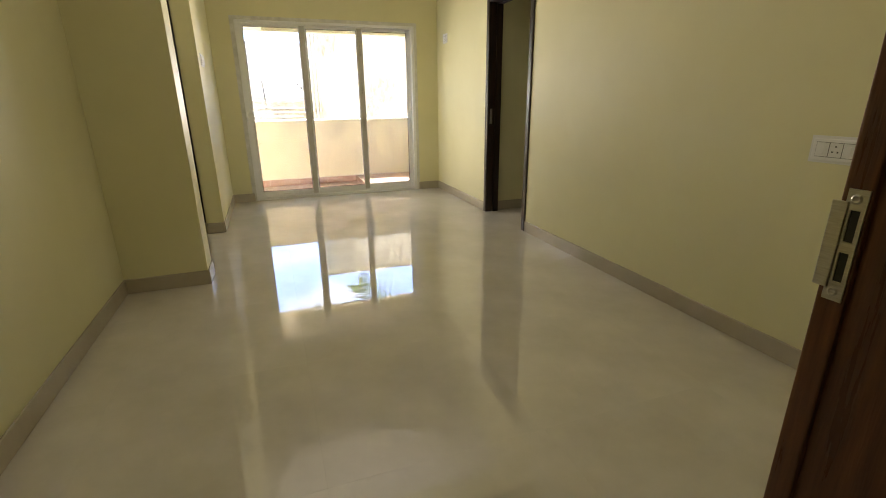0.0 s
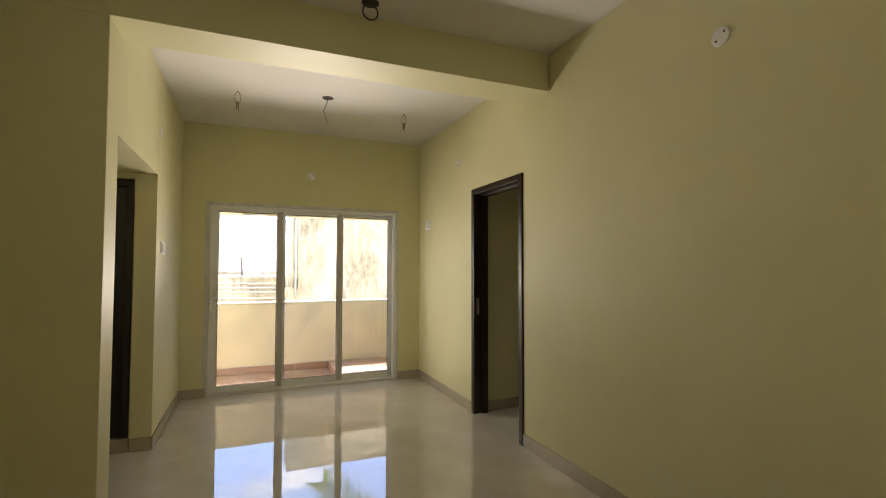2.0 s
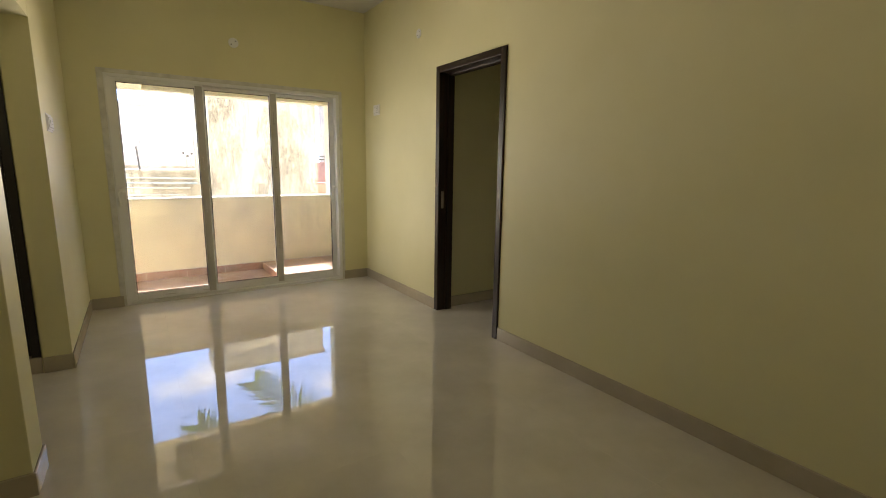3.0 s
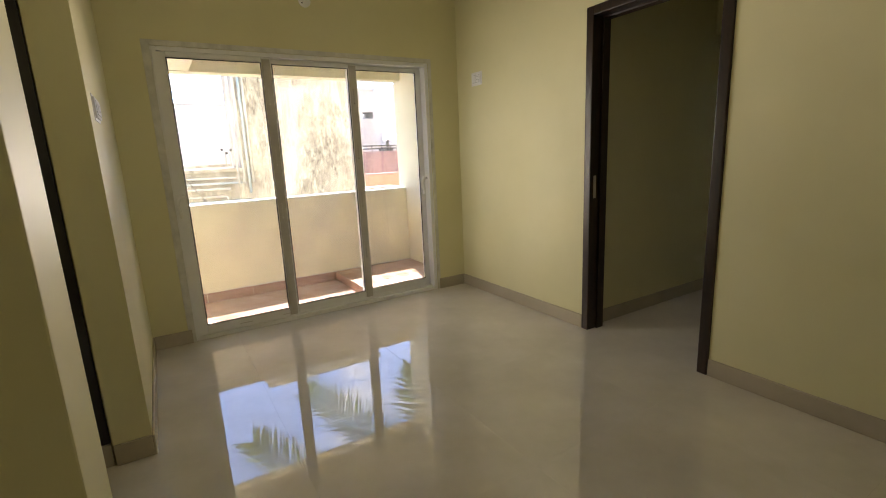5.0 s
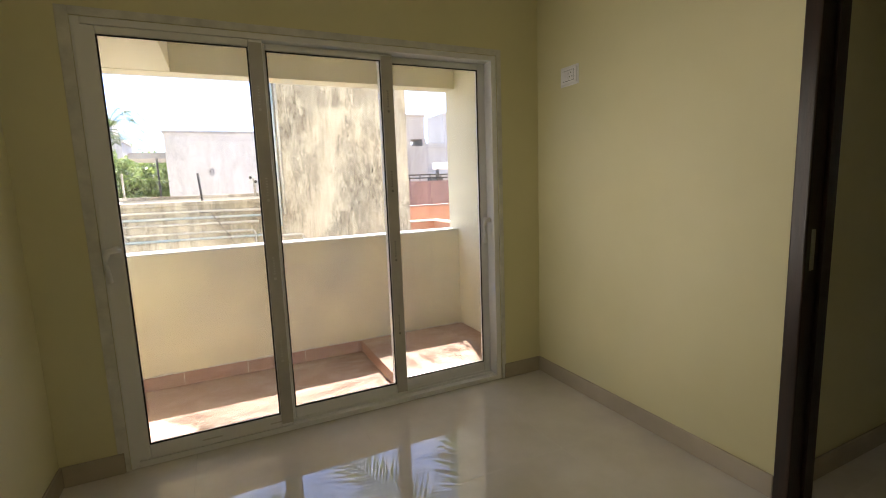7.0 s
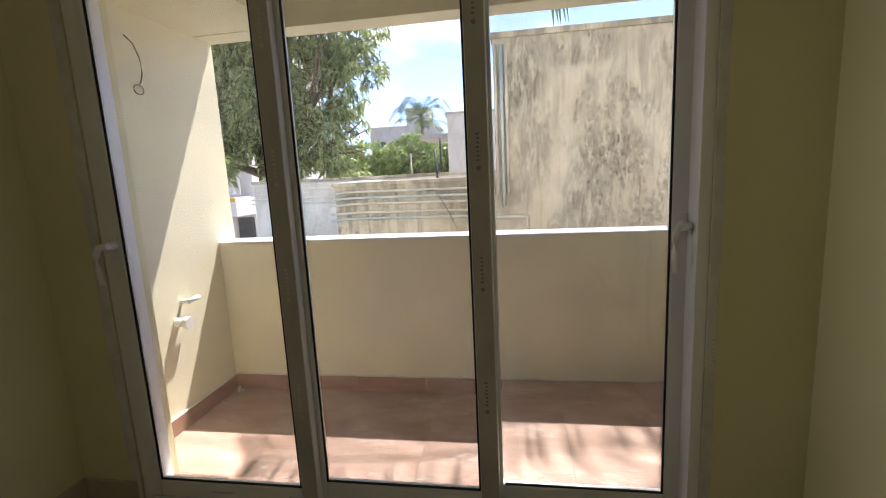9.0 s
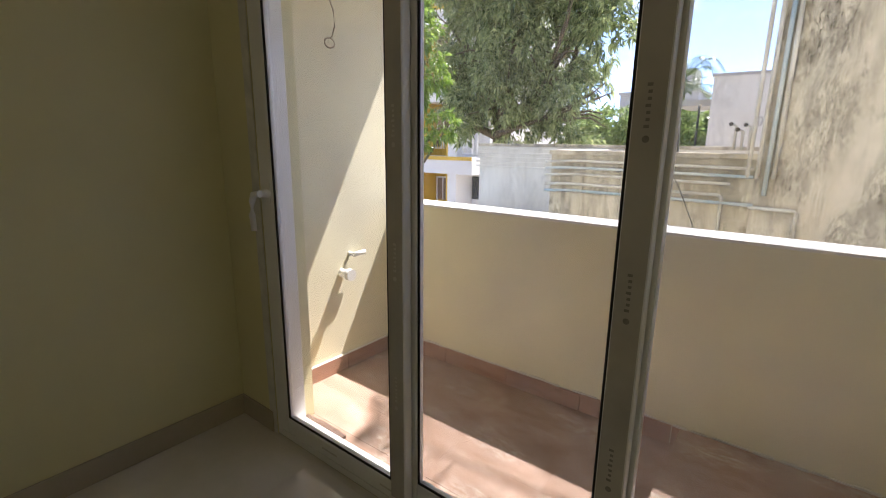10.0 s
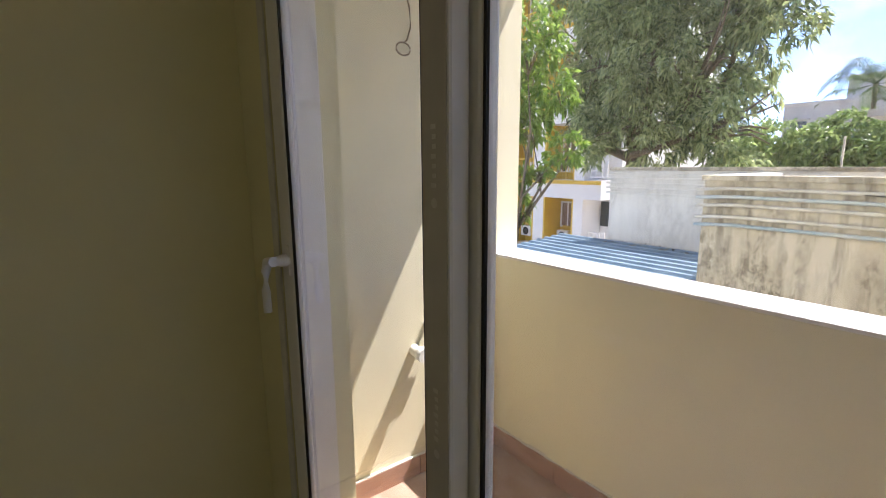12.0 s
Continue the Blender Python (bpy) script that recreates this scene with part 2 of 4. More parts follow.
def cement_smears(m, scale, low, high, tone, strength):
    """Dried cement wiped over a surface, in patches with ragged edges, one pattern across all its tiles."""
    nt = m.node_tree
    b = nt.nodes["Principled BSDF"]
    under = b.inputs["Base Color"].links[0].from_socket
    geo = nt.nodes.new("ShaderNodeNewGeometry")
    mp = nt.nodes.new("ShaderNodeMapping")
    mp.inputs["Scale"].default_value = (1.0, 1.7, 1.0)
    mp.inputs["Rotation"].default_value = (0, 0, 0.5)
    wide = nt.nodes.new("ShaderNodeTexNoise")
    wide.inputs["Scale"].default_value, wide.inputs["Detail"].default_value = scale, 4
    fine = nt.nodes.new("ShaderNodeTexNoise")
    fine.inputs["Scale"].default_value, fine.inputs["Detail"].default_value, fine.inputs["Roughness"].default_value = scale * 7, 10, 0.75
    a, c = nt.nodes.new("ShaderNodeMapRange"), nt.nodes.new("ShaderNodeMapRange")
    a.inputs["From Min"].default_value, a.inputs["From Max"].default_value = low, high
    c.inputs["From Min"].default_value, c.inputs["From Max"].default_value = 0.46, 0.62
    c.inputs["To Max"].default_value = strength
    times = nt.nodes.new("ShaderNodeMath")
    times.operation = "MULTIPLY"
    mix = nt.nodes.new("ShaderNodeMix")
    mix.data_type = "RGBA"
    mix.inputs[7].default_value = (*tone, 1)
    links(nt, (geo.outputs["Position"], mp.inputs["Vector"]), (mp.outputs["Vector"], wide.inputs["Vector"]), (mp.outputs["Vector"], fine.inputs["Vector"]),
          (wide.outputs["Fac"], a.inputs["Value"]), (fine.outputs["Fac"], c.inputs["Value"]), (a.outputs["Result"], times.inputs[0]), (c.outputs["Result"], times.inputs[1]),
          (times.outputs[0], mix.inputs[0]), (under, mix.inputs[6]), (mix.outputs[2], b.inputs["Base Color"]))


cement_smears(TERRACOTTA, 3.2, 0.50, 0.66, (0.66, 0.60, 0.53), 0.75)
TERRA_SKIRT = surface("terracotta_skirting", (0.33, 0.175, 0.115), (0.46, 0.27, 0.19), 9.0, 0.6, 0.25, 30, stretch=(0.5, 0.5, 3), spread=0.06)
WIRE = surface("dusty_cable", (0.20, 0.15, 0.09), (0.32, 0.25, 0.16), 20, 0.6)
BLACK_WIRE = surface("black_cable", (0.03, 0.03, 0.03), (0.05, 0.05, 0.05), 20, 0.6)
HOLE_SHADE = surface("ceiling_hole_shade", (0.05, 0.045, 0.035), (0.09, 0.08, 0.06), 30, 0.9)
STAINED = weathered("stained_limewash", (0.57, 0.535, 0.465), (0.50, 0.45, 0.375), (0.06, 0.053, 0.043), 1.0, 2.0, 2.45, ((1.55, 1.32, 0.72, 0.62, 1.0), (1.25, 0.75, 0.5, 0.7, 0.9), (0.35, 2.5, 0.5, 0.8, 1.0), (1.1, 2.8, 0.9, 0.35, 0.9), (0.5, 1.5, 0.4, 0.7, 0.75), (0.25, 0.8, 0.35, 0.5, 0.8)))
OLD_WALL = weathered("old_plaster", (0.55, 0.51, 0.43), (0.45, 0.40, 0.315), (0.08, 0.072, 0.055), 0.85, 5.0, 0.85)
WHITE_WALL = weathered("white_limewash", (0.73, 0.72, 0.69), (0.66, 0.645, 0.615), (0.22, 0.215, 0.2), 0.35, 9.0)
GREY_WALL = weathered("far_grey_plaster", (0.50, 0.49, 0.47), (0.42, 0.41, 0.39), (0.2, 0.2, 0.2), 0.4, 13.0)
PINK_WALL = weathered("pink_plaster", (0.38, 0.27, 0.26), (0.33, 0.23, 0.22), (0.12, 0.09, 0.09), 0.7, 17.0)
ORANGE_WALL = surface("salmon_wall", (0.50, 0.24, 0.16), (0.58, 0.30, 0.21), 3, 0.8)
PIPE = surface("grey_pvc_pipe", (0.36, 0.34, 0.30), (0.58, 0.57, 0.53), 4, 0.5)
BLUE_PIPE = surface("faded_blue_pipe", (0.25, 0.35, 0.42), (0.50, 0.52, 0.51), 2.5, 0.5)
BLUE_ROOF = surface("blue_sheet_roof", (0.12, 0.19, 0.26), (0.20, 0.28, 0.36), 2, 0.45, metal=0.1)
YELLOW = surface("ochre_facade_paint", (0.62, 0.40, 0.05), (0.70, 0.47, 0.08), 2, 0.8)
FACADE = surface("white_facade_paint", (0.72, 0.71, 0.69), (0.80, 0.79, 0.77), 1, 0.8)
WINDOW_DARK = surface("dark_window_glass", (0.03, 0.035, 0.04), (0.06, 0.07, 0.075), 2, 0.1)
CURTAIN = surface("brown_shutter", (0.20, 0.14, 0.10), (0.28, 0.20, 0.15), 3, 0.7)
IRON = surface("dark_iron", (0.03, 0.03, 0.03), (0.06, 0.055, 0.05), 8, 0.5, metal=0.5)
BARK = surface("bark", (0.10, 0.075, 0.05), (0.20, 0.16, 0.11), 5, 0.95, 0.8, 30, stretch=(3, 3, 0.5))
MANGO = leaf_surface("mango_leaf", (0.07, 0.12, 0.04), (0.54, 0.61, 0.29))
BRIGHT_LEAF = leaf_surface("bright_leaf", (0.10, 0.20, 0.03), (0.30, 0.42, 0.08))
FAR_LEAF = leaf_surface("far_tree_leaf", (0.10, 0.17, 0.05), (0.40, 0.50, 0.18))
PALM_LEAF = leaf_surface("palm_leaf", (0.04, 0.075, 0.02), (0.11, 0.16, 0.05))
EARTH = surface("dry_earth", (0.30, 0.265, 0.21), (0.44, 0.39, 0.32), 0.4, 0.95, 0.4, 5)


# ---- building helpers ----
def box(bm, x0, x1, y0, y1, z0, z1):
    v = [bm.verts.new((x, y, z)) for z in (z0, z1) for y in (y0, y1) for x in (x0, x1)]
    for f in ((0, 2, 3, 1), (4, 5, 7, 6), (0, 1, 5, 4), (2, 6, 7, 3), (0, 4, 6, 2), (1, 3, 7, 5)):
        bm.faces.new([v[i] for i in f])
    return bm


def boxes(*sizes, bevel=0.0, segments=2):
    bm = bmesh.new()
    for s in sizes:
        box(bm, *s)
    if bevel:
        bmesh.ops.bevel(bm, geom=bm.edges[:], offset=bevel, segments=segments, profile=0.6, affect="EDGES", clamp_overlap=True)
    return bm


def tube(points, radius, sides=10, closed=False, taper=1.0, bm=None):
    """A round tube along points."""
    bm = bm or bmesh.new()
    pts = [Vector(p) for p in points]
    n = len(pts)
    rings = []
    for i, p in enumerate(pts):
        a, b = pts[(i - 1) % n if closed else max(i - 1, 0)], pts[(i + 1) % n if closed else min(i + 1, n - 1)]
        q = (b - a).normalized().to_track_quat("Z", "Y")
        r = radius * (1 + (taper - 1) * i / max(n - 1, 1))
        rings.append([bm.verts.new(p + q @ Vector((r * math.cos(2 * math.pi * k / sides), r * math.sin(2 * math.pi * k / sides), 0))) for k in range(sides)])
    for i in range(n if closed else n - 1):
        r0, r1 = rings[i], rings[(i + 1) % n]
        for k in range(sides):
            f = bm.faces.new((r0[k], r0[(k + 1) % sides], r1[(k + 1) % sides], r1[k]))
            f.smooth = True
    if not closed:
        bm.faces.new(rings[0][::-1])
        bm.faces.new(rings[-1])
    return bm


def disc(centre, axis, profile, sides=28, bm=None):
    """A turned shape: profile of (radius, height) along axis."""
    bm = bm or bmesh.new()
    q = Vector(axis).to_track_quat("Z", "Y")
    rings = []
    for r, h in profile:
        rings.append([bm.verts.new(Vector(centre) + q @ Vector((r * math.cos(2 * math.pi * k / sides), r * math.sin(2 * math.pi * k / sides), h))) for k in range(sides)])
    for r0, r1 in zip(rings, rings[1:]):
        for k in range(sides):
            bm.faces.new((r0[k], r0[(k + 1) % sides], r1[(k + 1) % sides], r1[k]))
    bm.faces.new(rings[0][::-1])
    bm.faces.new(rings[-1])
    return bm


def finish(name, bm, material):
    me = bpy.data.meshes.new(name)
    bmesh.ops.recalc_face_normals(bm, faces=bm.faces[:])
    bm.to_mesh(me)
    bm.free()
    me.materials.append(material)
    return me


def part(name, bm, material, parent=None, label=""):
    ob = new(name, finish(name, bm, material))
    if parent:
        ob.parent = parent
    return tagged(ob, label) if label else ob


def structure(name, bm, material, label, category):
    return tagged(part(name, bm, material), label, category, kind="structure")


def thing(name, label, category, at=(0, 0, 0), turn=0.0, group=""):
    ob = new(name)
    ob.empty_display_size = 0.1
    ob.matrix_world = pose(*at, 0, 0, turn)
    return tagged(ob, label, category, group)


# ---- plan ----
LEFT, RIGHT, END, HIGH = -0.27, 2.365, 6.905, 2.907
NEAR_LEFT, FRONT = -0.762, 1.353
PIER0, PIER1, BEAM_Z, NICHE0 = 4.15, 4.465, 2.64, 4.365
NICHE_END, NICHE_Z, NICHE_X = 5.52, 2.085, -1.35
DOOR0, DOOR1, DOOR_Z = 4.503, 5.402, 2.12
SL0, SL1, SL_Z = -0.005, 2.06, 2.035
OUT = 7.10
SILL = END + 0.128
B_LEFT, B_RIGHT, PAR0, PAR1, PAR_Z, LINTEL_Z = -0.24, 2.288, 7.91, 8.07, 0.90, 2.047
R_RIGHT = RIGHT + 0.13
LOBBY_END, ROOM_FAR = 3.92, 7.6
ENTRY0, ENTRY1 = -0.20, 1.148

# floors and ceilings
structure("floor", boxes((-1.6, 8.0, -1.6, OUT, -0.2, -0.006)), GROUT, "thin grey grout bed under polished tiles", "floor")
structure("ceiling", boxes((NEAR_LEFT - 0.2, R_RIGHT, FRONT - 0.1, OUT, HIGH, HIGH + 0.15)), CEILING, "plain white painted flat ceiling", "ceiling")
structure("ceiling_niche", boxes((NICHE_X, LEFT - 0.151, NICHE0, NICHE_END, NICHE_Z, NICHE_Z + 0.1)), WALL, "low pale yellow soffit over a side niche", "ceiling")
structure("ceiling_bedroom", boxes((R_RIGHT, ROOM_FAR + 0.2, 2.4, 8.2, HIGH, HIGH + 0.15)), CEILING, "plain white bedroom ceiling", "ceiling")
# unseen lid over the assumed lobby, shuts out daylight
structure("ceiling_lobby_unseen", boxes((-1.6, 4.0, -1.6, FRONT - 0.1, HIGH, HIGH + 0.15)), CEILING, "unseen white ceiling closing off an assumed entrance lobby", "ceiling")

# walls
structure("wall_east", boxes(
    (RIGHT, R_RIGHT, FRONT - 0.2, DOOR0, 0, HIGH), (RIGHT, R_RIGHT, DOOR1, OUT, 0, HIGH), (RIGHT, R_RIGHT, DOOR0, DOOR1, DOOR_Z, HIGH)),
    WALL, "pale yellow painted plaster wall with a doorway", "wall")
structure("wall_west", boxes((LEFT - 0.15, LEFT, NICHE_END, OUT, 0, HIGH), (LEFT - 0.15, LEFT - 0.001, NICHE0, NICHE_END, NICHE_Z, HIGH)),
          WALL, "pale yellow painted plaster wall beside a niche", "wall")
structure("wall_west_near", boxes((NEAR_LEFT - 0.15, NEAR_LEFT, FRONT - 0.2, PIER0, 0, HIGH)), WALL, "pale yellow painted plaster wall near the entrance", "wall")
structure("pier", boxes((NEAR_LEFT - 0.15, LEFT, PIER0, NICHE0, 0, BEAM_Z), bevel=0.004), WALL, "pale yellow plastered pier carrying a beam", "pier")
structure("beam", boxes((NEAR_LEFT, RIGHT, PIER0, PIER1, BEAM_Z, HIGH)), WALL, "pale yellow plastered beam across the ceiling", "beam")
structure("wall_north", boxes(
    (LEFT, SL0, END, OUT, 0, HIGH), (SL1, RIGHT, END, OUT, 0, HIGH), (SL0, SL1, END, OUT, SL_Z, HIGH)),
    WALL, "pale yellow end wall around the sliding balcony door", "wall")
structure("wall_south", boxes(
    (NEAR_LEFT, ENTRY0, FRONT - 0.2, FRONT, 0, HIGH), (ENTRY1 + 0.06, RIGHT, FRONT - 0.2, FRONT, 0, HIGH), (ENTRY0, ENTRY1 + 0.06, FRONT - 0.2, FRONT, 2.14, HIGH)),
    WALL, "pale yellow wall around the entrance door", "wall")
structure("wall_niche", boxes((NICHE_X - 0.12, NICHE_X, NICHE0, NICHE_END + 0.12, 0, HIGH),
    (-0.415, LEFT - 0.15, NICHE_END, NICHE_END + 0.12, 0, NICHE_Z), (NICHE_X, -1.17, NICHE_END, NICHE_END + 0.12, 0, NICHE_Z),
    (-1.17, -0.415, NICHE_END, NICHE_END + 0.12, 2.04, NICHE_Z), (-1.17, -0.415, NICHE_END + 0.10, NICHE_END + 0.12, 0, 2.04),
    (NICHE_X, NEAR_LEFT - 0.15, PIER0 + 0.1, NICHE0, 0, HIGH)), WALL, "pale yellow niche walls around a dark door", "wall")
# last box: unseen wall, added to keep bedroom light out of the passage
structure("wall_bedroom_passage", boxes((R_RIGHT, LOBBY_END, DOOR1 - 0.008, DOOR1 + 0.13, 0, HIGH), (LOBBY_END - 0.12, LOBBY_END, 4.45, DOOR1 - 0.008, 2.08, HIGH), (LOBBY_END - 0.12, LOBBY_END, 2.6, 4.45, 0, HIGH)), WALL, "pale yellow passage wall with a low header, plus an unseen light-blocking wall", "wall")
WB0, WB1, WBZ0, WBZ1 = 5.05, 6.47, 0.93, 2.12
structure("wall_bedroom_far", boxes((ROOM_FAR, ROOM_FAR + 0.2, 2.4, WB0, 0, HIGH), (ROOM_FAR, ROOM_FAR + 0.2, WB1, 8.2, 0, HIGH),
    (ROOM_FAR, ROOM_FAR + 0.2, WB0, WB1, 0, WBZ0), (ROOM_FAR, ROOM_FAR + 0.2, WB0, WB1, WBZ1, HIGH)), WALL, "pale yellow bedroom wall with a barred window", "wall")
structure("wall_bedroom_north", boxes((R_RIGHT, ROOM_FAR, 8.0, 8.2, 0, HIGH), (R_RIGHT - 0.13, R_RIGHT, OUT + 1.0, 8.2, 0, HIGH)), WALL, "pale yellow plain bedroom wall", "wall")
structure("wall_bedroom_south", boxes((R_RIGHT, ROOM_FAR, 2.4, 2.6, 0, HIGH)), WALL, "pale yellow plain bedroom side wall", "wall")
# assumed lobby walls out of view, closed so the entrance frame stays dark
structure("wall_lobby_unseen", boxes((-1.6, 4.0, -1.8, -1.6, 0, HIGH), (-1.75, -1.6, -1.8, FRONT - 0.2, 0, HIGH), (4.0, 4.15, -1.8, FRONT - 0.2, 0, HIGH), (-1.75, NEAR_LEFT - 0.15, FRONT - 0.2, FRONT - 0.05, 0, HIGH), (R_RIGHT, 4.0, FRONT - 0.2, FRONT - 0.05, 0, HIGH)), WALL, "unseen walls of an assumed lobby, added to keep the entrance dark", "wall")


def skirting(name, *runs):
    structure(name, boxes(*runs, bevel=0.003, segments=1), SKIRTING, "beige tile skirting along the wall foot", "skirting")


SK, ST = 0.098, 0.011
skirting("baseboard", (RIGHT - ST, RIGHT, FRONT, DOOR0, 0, SK), (RIGHT - ST, RIGHT, DOOR1, END, 0, SK))
skirting("baseboard_west", (LEFT, LEFT + ST, NICHE_END - ST, END, 0, SK), (NEAR_LEFT, NEAR_LEFT + ST, FRONT, PIER0 - ST, 0, SK))
skirting("baseboard_pier", (NEAR_LEFT, LEFT + ST, PIER0 - ST, PIER0, 0, SK), (LEFT, LEFT + ST, PIER0, NICHE0, 0, SK), (-0.415, LEFT, NICHE_END - ST, NICHE_END, 0, SK))
skirting("baseboard_north", (LEFT + ST, SL0 - 0.02, END - ST, END, 0, SK), (SL1 + 0.02, RIGHT - ST, END - ST, END, 0, SK))
skirting("baseboard_passage", (R_RIGHT, LOBBY_END + 0.01, DOOR1 - 0.008 - ST, DOOR1 - 0.008, 0, SK))
skirting("baseboard_bedroom", (ROOM_FAR - ST, ROOM_FAR, 2.6, 8.0, 0, SK), (LOBBY_END, LOBBY_END + ST, DOOR1, DOOR1 + 0.13, 0, SK))

# balcony shell
structure("balcony_slab", boxes((-0.6, 2.6, OUT, PAR1, -0.25, -0.012)), BALCONY_PAINT, "concrete balcony slab", "slab")
structure("balcony_wall_west", boxes((B_LEFT - 0.15, B_LEFT, OUT, PAR1, -0.01, 2.75)), BALCONY_PAINT, "cream painted balcony side wall in part sun", "wall")
structure("balcony_wall_east", boxes((B_RIGHT, B_RIGHT + 0.15, OUT, PAR1, -0.01, 2.75)), BALCONY_PAINT, "cream painted balcony side wall", "wall")
structure("parapet", boxes((B_LEFT, B_RIGHT, PAR0, PAR1, -0.01, PAR_Z - 0.004), bevel=0.004), BALCONY_PAINT, "cream painted solid balcony parapet", "parapet")
structure("parapet_coping", boxes((B_LEFT, B_RIGHT, PAR0 - 0.003, PAR1 + 0.01, PAR_Z - 0.004, PAR_Z + 0.008), bevel=0.003), COPING, "bright white painted coping on the parapet", "coping")
structure("balcony_lintel", boxes((B_LEFT, B_RIGHT, PAR0, PAR1, LINTEL_Z, 2.75), (B_LEFT, 0.28, OUT, PAR0, LINTEL_Z + 0.004, 2.6)), BALCONY_PAINT, "cream painted balcony edge beam and dropped soffit", "beam")
structure("ceiling_balcony", boxes((B_LEFT - 0.15, B_RIGHT + 0.15, OUT, PAR1, 2.75, 2.9)), BALCONY_PAINT, "cream painted balcony ceiling", "ceiling")
structure("wall_outer_face", boxes((-4.0, -0.4, OUT - 0.1, OUT + 0.02, -4.0, 6.0), (2.45, 8.0, 8.2, 8.3, -4.0, 6.0), (-0.4, 2.45, OUT - 0.1, OUT + 0.02, 2.91, 6.0), (-0.4, 2.45, OUT, PAR1, -4.0, -0.26)), BALCONY_PAINT, "cream painted outer face of the house", "wall")

# ---- sliding balcony door ----
slider = thing("sliding_door", "white plastic-framed three-panel sliding glass balcony door, closed", "sliding door")
FZ0, FZ1 = 0.0, SL_Z
part("outer_frame", boxes((SL0, SL0 + 0.035, END + 0.004, END + 0.126, FZ0, FZ1), (SL1 - 0.035, SL1, END + 0.004, END + 0.126, FZ0, FZ1),
     (SL0 + 0.035, SL1 - 0.035, END + 0.004, END + 0.126, FZ1 - 0.03, FZ1), (SL0 + 0.035, SL1 - 0.035, END + 0.004, END + 0.126, FZ0, FZ0 + 0.03), bevel=0.003), UPVC, slider)
for y in (0.0405, 0.0825):
    part("track", boxes((SL0 + 0.035, SL1 - 0.035, END + y, END + y + 0.004, 0.03, 0.045)), UPVC, slider)


def sash(x0, x1, y, left, right, sealed_left=True):
    s = part("sash", boxes((x0, x0 + left, y, y + 0.038, 0.034, 2.003), (x1 - right, x1, y, y + 0.038, 0.034, 2.003),
             (x0 + left, x1 - right, y, y + 0.038, 1.968, 2.003), (x0 + left, x1 - right, y, y + 0.038, 0.034, 0.104), bevel=0.006), UPVC, slider)
    gx0, gx1 = x0 + left, x1 - right
    pane = part("glass_pane", boxes((gx0 - 0.004, gx1 + 0.004, y + 0.018, y + 0.024, 0.10, 1.972)), GLASS, s)
    pane.visible_shadow = False
    yy = y + 0.004
    left_seal = [(gx0, gx0 + 0.006, yy, yy + 0.006, 0.104, 1.968)] if sealed_left else []
    part("gasket", boxes(*left_seal, (gx1 - 0.006, gx1, yy, yy + 0.006, 0.104, 1.968), (gx0 + 0.006, gx1 - 0.006, yy, yy + 0.006, 1.962, 1.968),
         (gx0 + 0.006, gx1 - 0.006, yy, yy + 0.006, 0.104, 0.110)), GASKET, s, "thin black rubber glazing seal")
    return s


Y1, Y2, Y3 = END + 0.002, END + 0.045, END + 0.087
sash_a = sash(0.000, 0.740, Y1, 0.078, 0.066)
sash_b = sash(0.690, 1.415, Y2, 0.066, 0.069)
sash_c = sash(1.348, 2.040, Y3, 0.078, 0.062, sealed_left=False)
for s, x0, x1, y in ((sash_a, 0.678, 0.736, Y1), (sash_b, 1.350, 1.411, Y2)):
    part("shaded_film", boxes((x0, x1, y - 0.0012, y + 0.001, 0.05, 1.99)), SHADED_FILM, s, "protective film, toned darker for the shade on it")


def lever(x, y, parent, flip):
    h = part("handle", disc((x, y, 1.05), (0, -1, 0), ((0.017, 0), (0.017, 0.014), (0.013, 0.03), (0.012, 0.044)), 16), PLASTIC, parent, "white plastic lever handle")
    part("lever", tube([(x + 0.012, y - 0.042, 1.052), (x - 0.024 * flip, y - 0.047, 1.047), (x - 0.034 * flip, y - 0.050, 1.02), (x - 0.035 * flip, y - 0.053, 0.97), (x - 0.027 * flip, y - 0.054, 0.91)], 0.0135, 10, taper=0.8), PLASTIC, h)
    part("rosette", boxes((x - 0.014, x + 0.014, y - 0.006, y, 1.01, 1.09), bevel=0.003), PLASTIC, h)


lever(0.052, Y1, sash_a, 1)
lever(2.008, Y3, sash_c, 1)


def printed_mark(x, y, z, parent, tall=0.11, across=0.010, ink=PRINT):
    """Unreadable printed word and emblem running up a profile, as plain bars."""
    bm = bmesh.new()
    for i in range(7):
        box(bm, x - across * (0.4 if i % 3 else 0.7), x + across * 0.4, y - 0.0006, y + 0.0004, z + i * tall / 8, z + i * tall / 8 + tall / 17)
    bmesh.ops.create_circle(bm, cap_ends=True, radius=across * 0.75, segments=12, matrix=Matrix.Translation((x, y - 0.0006, z - 0.022)) @ Matrix.Rotation(radians(90), 4, "X"))
    part("printed_mark", bm, ink, parent, "faded printed maker's marking")


for z in (0.42, 0.86, 1.26, 1.70):
    printed_mark(0.707, Y1 - 0.0012, z, sash_a)
    printed_mark(1.380, Y2 - 0.0012, z + 0.02, sash_b, ink=DARK_PRINT)
for z in (0.62, 0.98, 1.34):
    printed_mark(2.062 + 0.02, END - 0.0045, z, slider)
for x in (0.30, 0.62):
    part("printed_mark", boxes((x, x + 0.09, Y1 - 0.0006, Y1 + 0.0004, 0.062, 0.069)), PRINT, sash_a, "faded printed marking")
